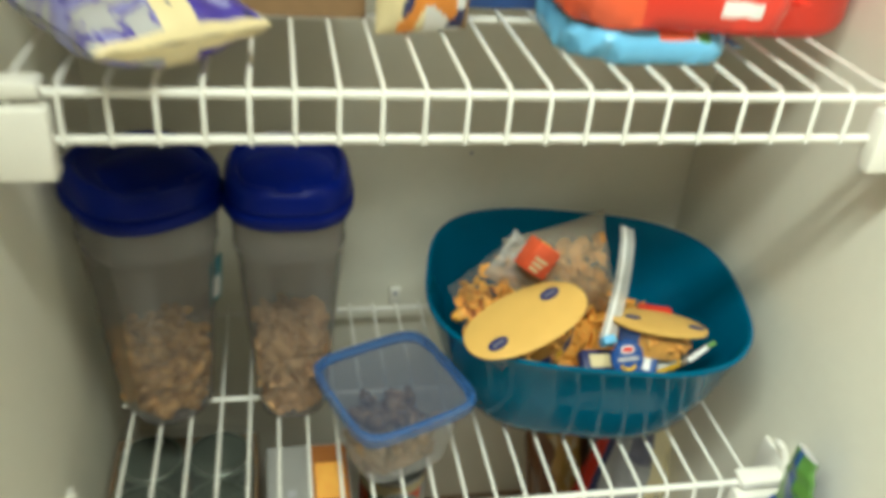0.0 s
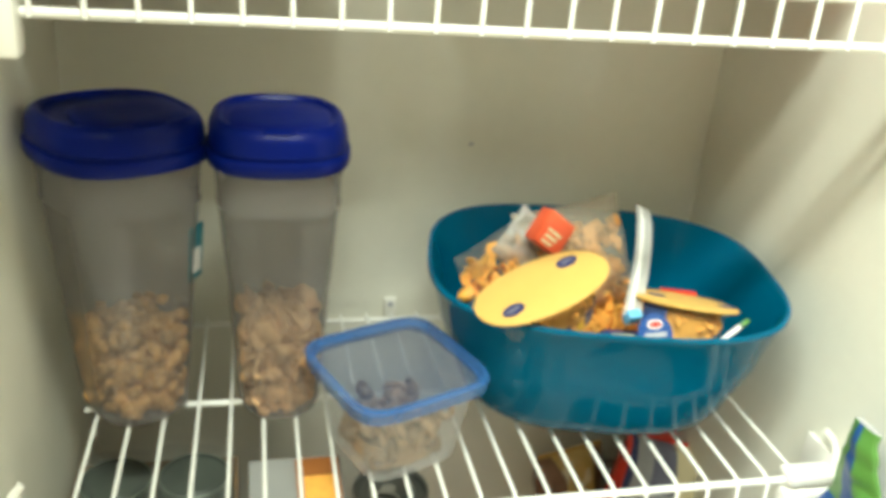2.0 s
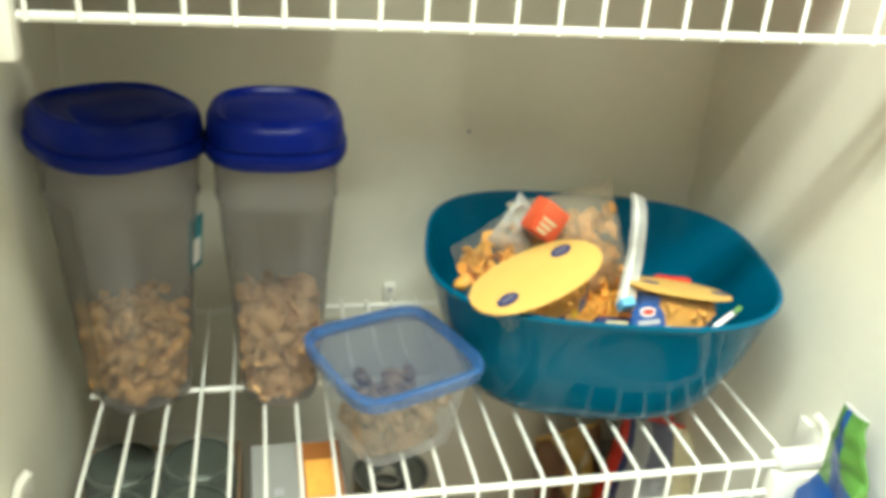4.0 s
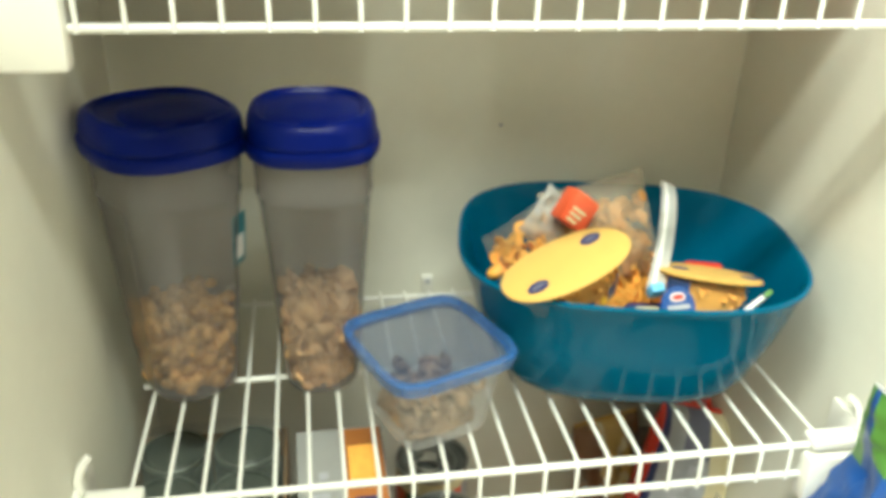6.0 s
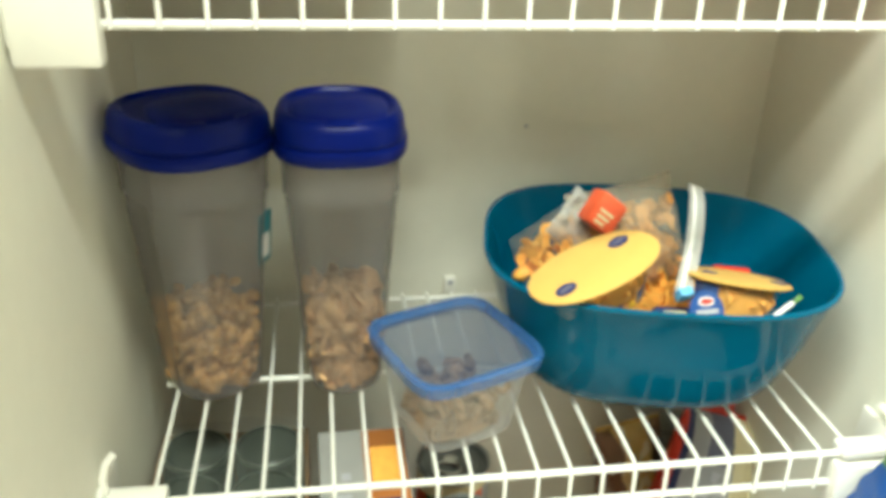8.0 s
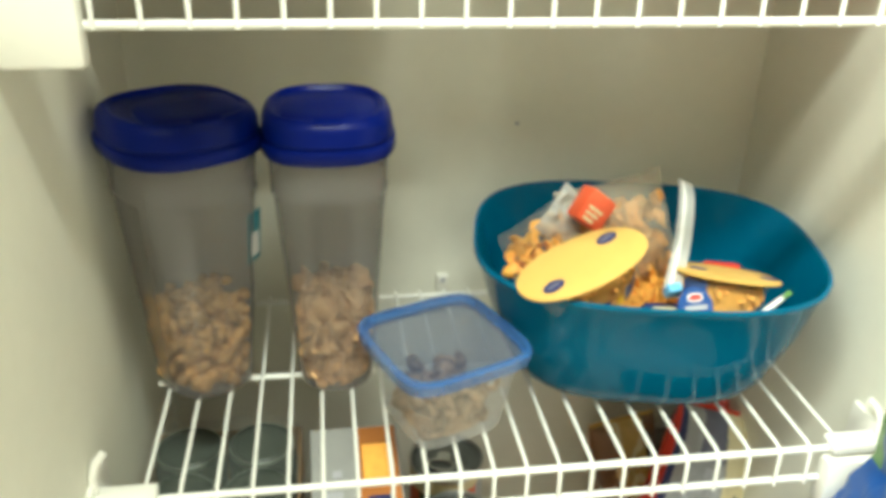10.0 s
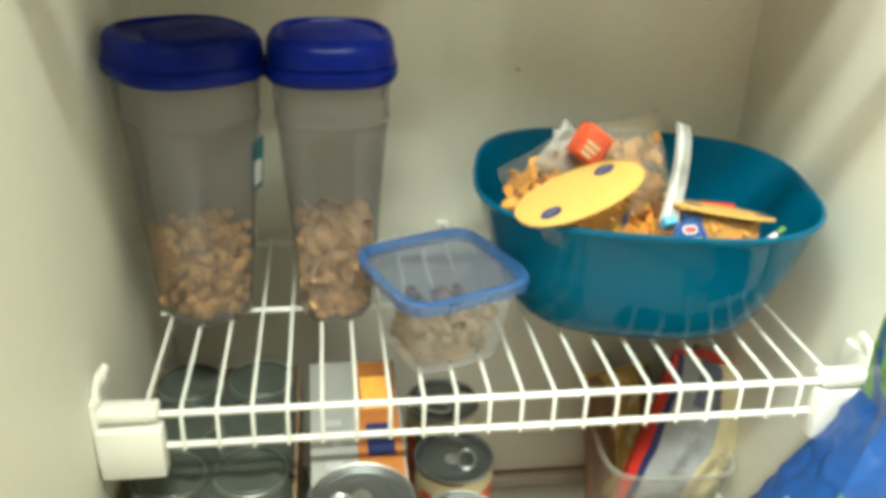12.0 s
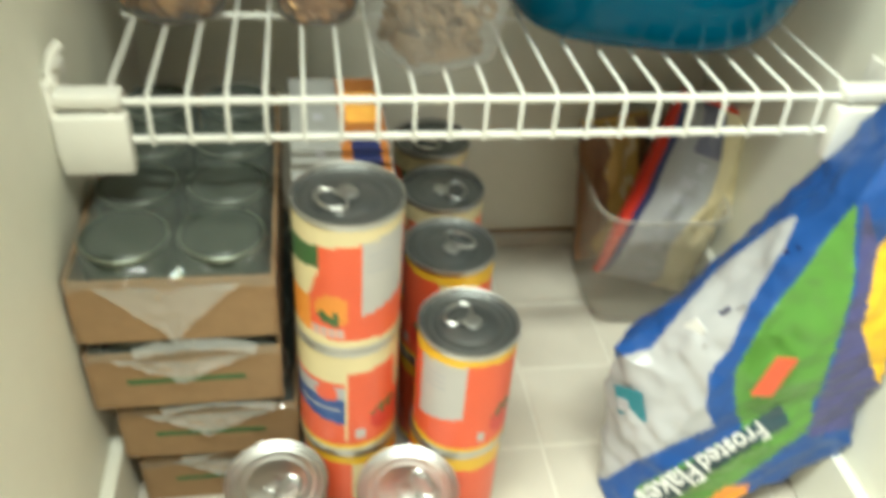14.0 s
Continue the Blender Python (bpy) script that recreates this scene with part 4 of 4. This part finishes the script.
for name, z, f, tilt, a, h, mat in (("teal_patch", .112, .42, -24, .014, .014, TEALINK), ("teal_emblem", .106, .36, -24, .006, .006, GREYINK), ("print_bar", .206, .45, -62, .013, .0016, NAVYINK), ("print_bar", .216, .58, -62, .011, .0013, GREYINK), ("print_bar", .258, .48, -62, .012, .0016, NAVYINK), ("print_bar", .266, .62, -62, .010, .0013, NAVYINK), ("print_bar", .180, .60, -70, .009, .0012, GREYINK), ("white_panel", .185, .35, -62, .016, .006, WHITEINK)):
    p, turn = gusset(z, f)
    part(name, boxed(-a, a, -.0004, .0004, -h, h), mat, bag).matrix_basis = Matrix.Translation(p) @ pose(0, 0, 0, 0, tilt, turn)
for k in range(6):
    part("print_bar", boxed(-.005, .005, -.0004, .0004, -.0035, .0035), GREYINK, bag).matrix_basis = pose(0.512 + .0042 * k, -0.0905 + .0012 * k, 0.100 + .013 * k, 0, 20, 25)


# ---- upper shelf ----
LILAC = material("lilac_print", (0.26, 0.26, 0.52), 0.3, scale=40, vary=0.15)


def pillow_print(u, v):
    n = noise.noise((u * 3.2, v * 4.5, 6.1)) + .4 * noise.noise((u * 9, v * 12, 1.4))
    if abs(u + .06) < .022 and v > -.8:
        return 4
    if abs(u + .06) < .19 or v < -.97:
        return 3
    if u > 0:
        return 0 if u > .88 else 2 if n < -.34 else 5 if n > .36 else 1
    return 5 if n > .16 else 1 if n > -.02 else 0


film_bag("wrapped_package", pose(0.030, 0.046, UPPER + 0.0265, 0, 0, 34) @ pose(0, 0, 0, -90), 0.104, 0.122, 0.046, [BAGWHITE, PURPLE, NAVYINK, CREAM, SLATE, LILAC], pillow_print, "flat white plastic package with navy, purple and cream print", 17)
cardbox = thing("cardboard_box", "plain brown cardboard box at the back of the shelf", "box", "", pose(0.062, 0.206, UPPER, 0, 0, 0))
part("carton", boxed(-0.112, 0.108, -0.085, 0.083, 0.0003, 0.290, 0.002), CARD, cardbox)
part("flap", boxed(-0.111, 0.107, -0.0865, -0.0852, 0.160, 0.289), CARD, cardbox)
film_bag("standing_pouch", pose(0.205, 0.092, UPPER + 0.102, 0, 0, 14), 0.066, 0.200, 0.045, [CREAM, ORANGE, WHITEINK, NAVYINK, CARD], lambda u, v: 4 if u > .78 else 1 if noise.noise((u * 2, v * 4, 1.7)) > .18 else 3 if noise.noise((u * 3, v * 5, 9.1)) > .35 else 0 if u < -.1 else 2, "cream and orange printed pouch with a brown edge", 14)
bluebox = thing("blue_box", "dark blue printed food box on the upper shelf", "box", "", pose(0.262, 0.182, UPPER, 0, 0, 0))
part("carton", boxed(-0.027, 0.130, -0.030, 0.080, 0.0003, 0.280, 0.0015), BLUEINK, bluebox)
part("panel", boxed(-0.022, 0.125, -0.0306, -0.0301, 0.120, 0.250), NAVYINK, bluebox)


def soft_pack(name, m, hx, hy, h, mats, paint, label, seed):
    """A plump crinkled foil pack lying flat."""
    p = thing(name, label, "snack pack", "", m)
    bm = loft([(hx * .90, hy * .90, 0.0003), (hx * .97, hy * .97, h * .10), (hx, hy, h * .28), (hx * 1.01, hy * 1.01, h * .5), (hx * .99, hy * .99, h * .72), (hx * .92, hy * .92, h * .92), (hx * .7, hy * .7, h), (hx * .3, hy * .3, h)], 4.5, 120)
    for v in bm.verts:
        v.co += Vector((1, 1, .6)) * (.0050 * noise.noise(v.co * 38 + Vector((seed, 0, 0))) + .0018 * noise.noise(v.co * 120))
        v.co.z = max(v.co.z, 0.0003)
    for f in bm.faces:
        c = f.calc_center_median()
        f.material_index = paint(c.x / hx, c.y / hy, c.z / h)
    part("wrap", bm, mats, p)
    part("end_seal", boxed(hx * .99, hx + .007, -hy * .85, hy * .85, h * .42, h * .46), mats[0], p)
    return p


soft_pack("blue_snack_pack", pose(0.349, 0.090, UPPER, 0, 0, 2), 0.058, 0.054, 0.025, [SKY, WHITEINK, GREEN, TOMATO], lambda x, y, z: 3 if x > .0 and x < .4 and z > .75 else 1 if .4 < x < .8 and z > .8 else 2 if .45 < x < .62 and z > .62 else 0, "light blue crinkled snack pack lying flat", 21)
soft_pack("red_snack_pack", pose(0.366, 0.088, UPPER + 0.0235, 0, 0, -3), 0.078, 0.058, 0.045, [RED, WHITEINK, TOMATO, GREEN], lambda x, y, z: 1 if math.hypot(x - .45, (z - .45) * 1.5) < .22 and y < -.5 else 2 if x < -.4 else 0, "red crinkled snack pack on a blue pack", 27)
tub = thing("red_canister", "large red plastic canister near the side wall", "canister", "", pose(0.472, 0.166, UPPER))
part("body", loft([(0.064, 0.064, 0.0003), (0.067, 0.067, 0.003), (0.070, 0.070, 0.010), (0.072, 0.072, 0.230), (0.070, 0.070, 0.235)], 3.2, 64), RED, tub)
part("rim", loft([(0.071, 0.071, 0.235), (0.073, 0.073, 0.237), (0.073, 0.073, 0.250), (0.069, 0.069, 0.253), (0.03, 0.03, 0.253)], 3.2, 64), WHITEINK, tub)

# ---- top shelf: unseen cartons, added to shade the back wall ----
for x, w, h, c, what in ((0.012, 0.060, 0.230, CARD, "brown"), (0.146, 0.064, 0.260, WHITEINK, "white"), (0.288, 0.068, 0.210, CARD, "brown"), (0.440, 0.074, 0.250, CREAM, "cream")):
    ob = thing("food_carton", what + " carton out of view, added to shade the back wall", "carton", "cartons on the top shelf", pose(x, 0.145, UNSEEN_TOP))
    part("box", boxed(-w, w, -0.115, 0.110, 0.0003, h, 0.002), c, ob)
    part("flap", boxed(-w * .98, w * .98, -0.112, 0.0, h + .0002, h + .0014), c, ob)

# ---- small fittings ----
for zz in (SHELF, UPPER, UNSEEN_TOP):
    for x in (0.03, 0.229, 0.43):
        clip = thing("wall_clip", "small white plastic clip holding the rear rail", "clip", "rear rail clips", pose(x, 0.2916, zz))
        part("clip_body", boxed(-0.006, 0.006, -0.002, 0.0052, -0.010, 0.010, 0.0015), BRACKET, clip)
        part("screw", loft([(0.0028, 0.0028, 0), (0.0028, 0.0028, 0.001)], 2, 14), GREYINK, clip).matrix_basis = pose(0, -0.0022, 0.005, 90)
hole = thing("nail_hole", "small dark nail hole in the back wall", "nail hole", "", pose(0.300, BACK, SHELF + 0.172, 90))
part("hole_rim", loft([(0.0022, 0.0020, 0.0), (0.0016, 0.0014, 0.0008), (0.0008, 0.0008, 0.0004)], 2, 14), GREYINK, hole)

# ---- floor tiles ----
TW, J = 0.1000, 0.0030
near = boxed(0.0, TW - J, 0.0, TW - J, -0.0028, 0.0, 0.0008, 1)
tile_mesh = bpy.data.meshes.new("tile")
near.to_mesh(tile_mesh)
near.free()
tile_mesh.materials.append(TILE)
floor_ob = bpy.data.objects["floor"]
far_v, far_f = [], []
for i in range(-23, 20):
    for j in range(-32, 3):
        x, y = 0.3145 + TW * i, 0.0785 + TW * j
        x0, x1, y0, y1 = max(x, ROOM[0]), min(x + TW - J, ROOM[1]), max(y, ROOM[2]), min(y + TW - J, BACK)
        if x1 - x0 < .01 or y1 - y0 < .01:
            continue
        if -0.1 < x < 0.56 and y > -0.35:
            t = new("tile", tile_mesh)
            t.parent, t.location = floor_ob, (x, y, 0)
            if y + TW - J > BACK:
                t.scale = (1, (BACK - y) / (TW - J), 1)
        else:
            k = len(far_v)
            far_v += [(x0, y0, 0), (x1, y0, 0), (x1, y1, 0), (x0, y1, 0)]
            far_f.append((k, k + 1, k + 2, k + 3))
far = bpy.data.meshes.new("far_tiles")
far.from_pydata(far_v, [], far_f)
far.materials.append(TILE)
rest = new("far_tiles", far)
rest.parent = floor_ob
tagged(rest, "", "", kind="stuff")
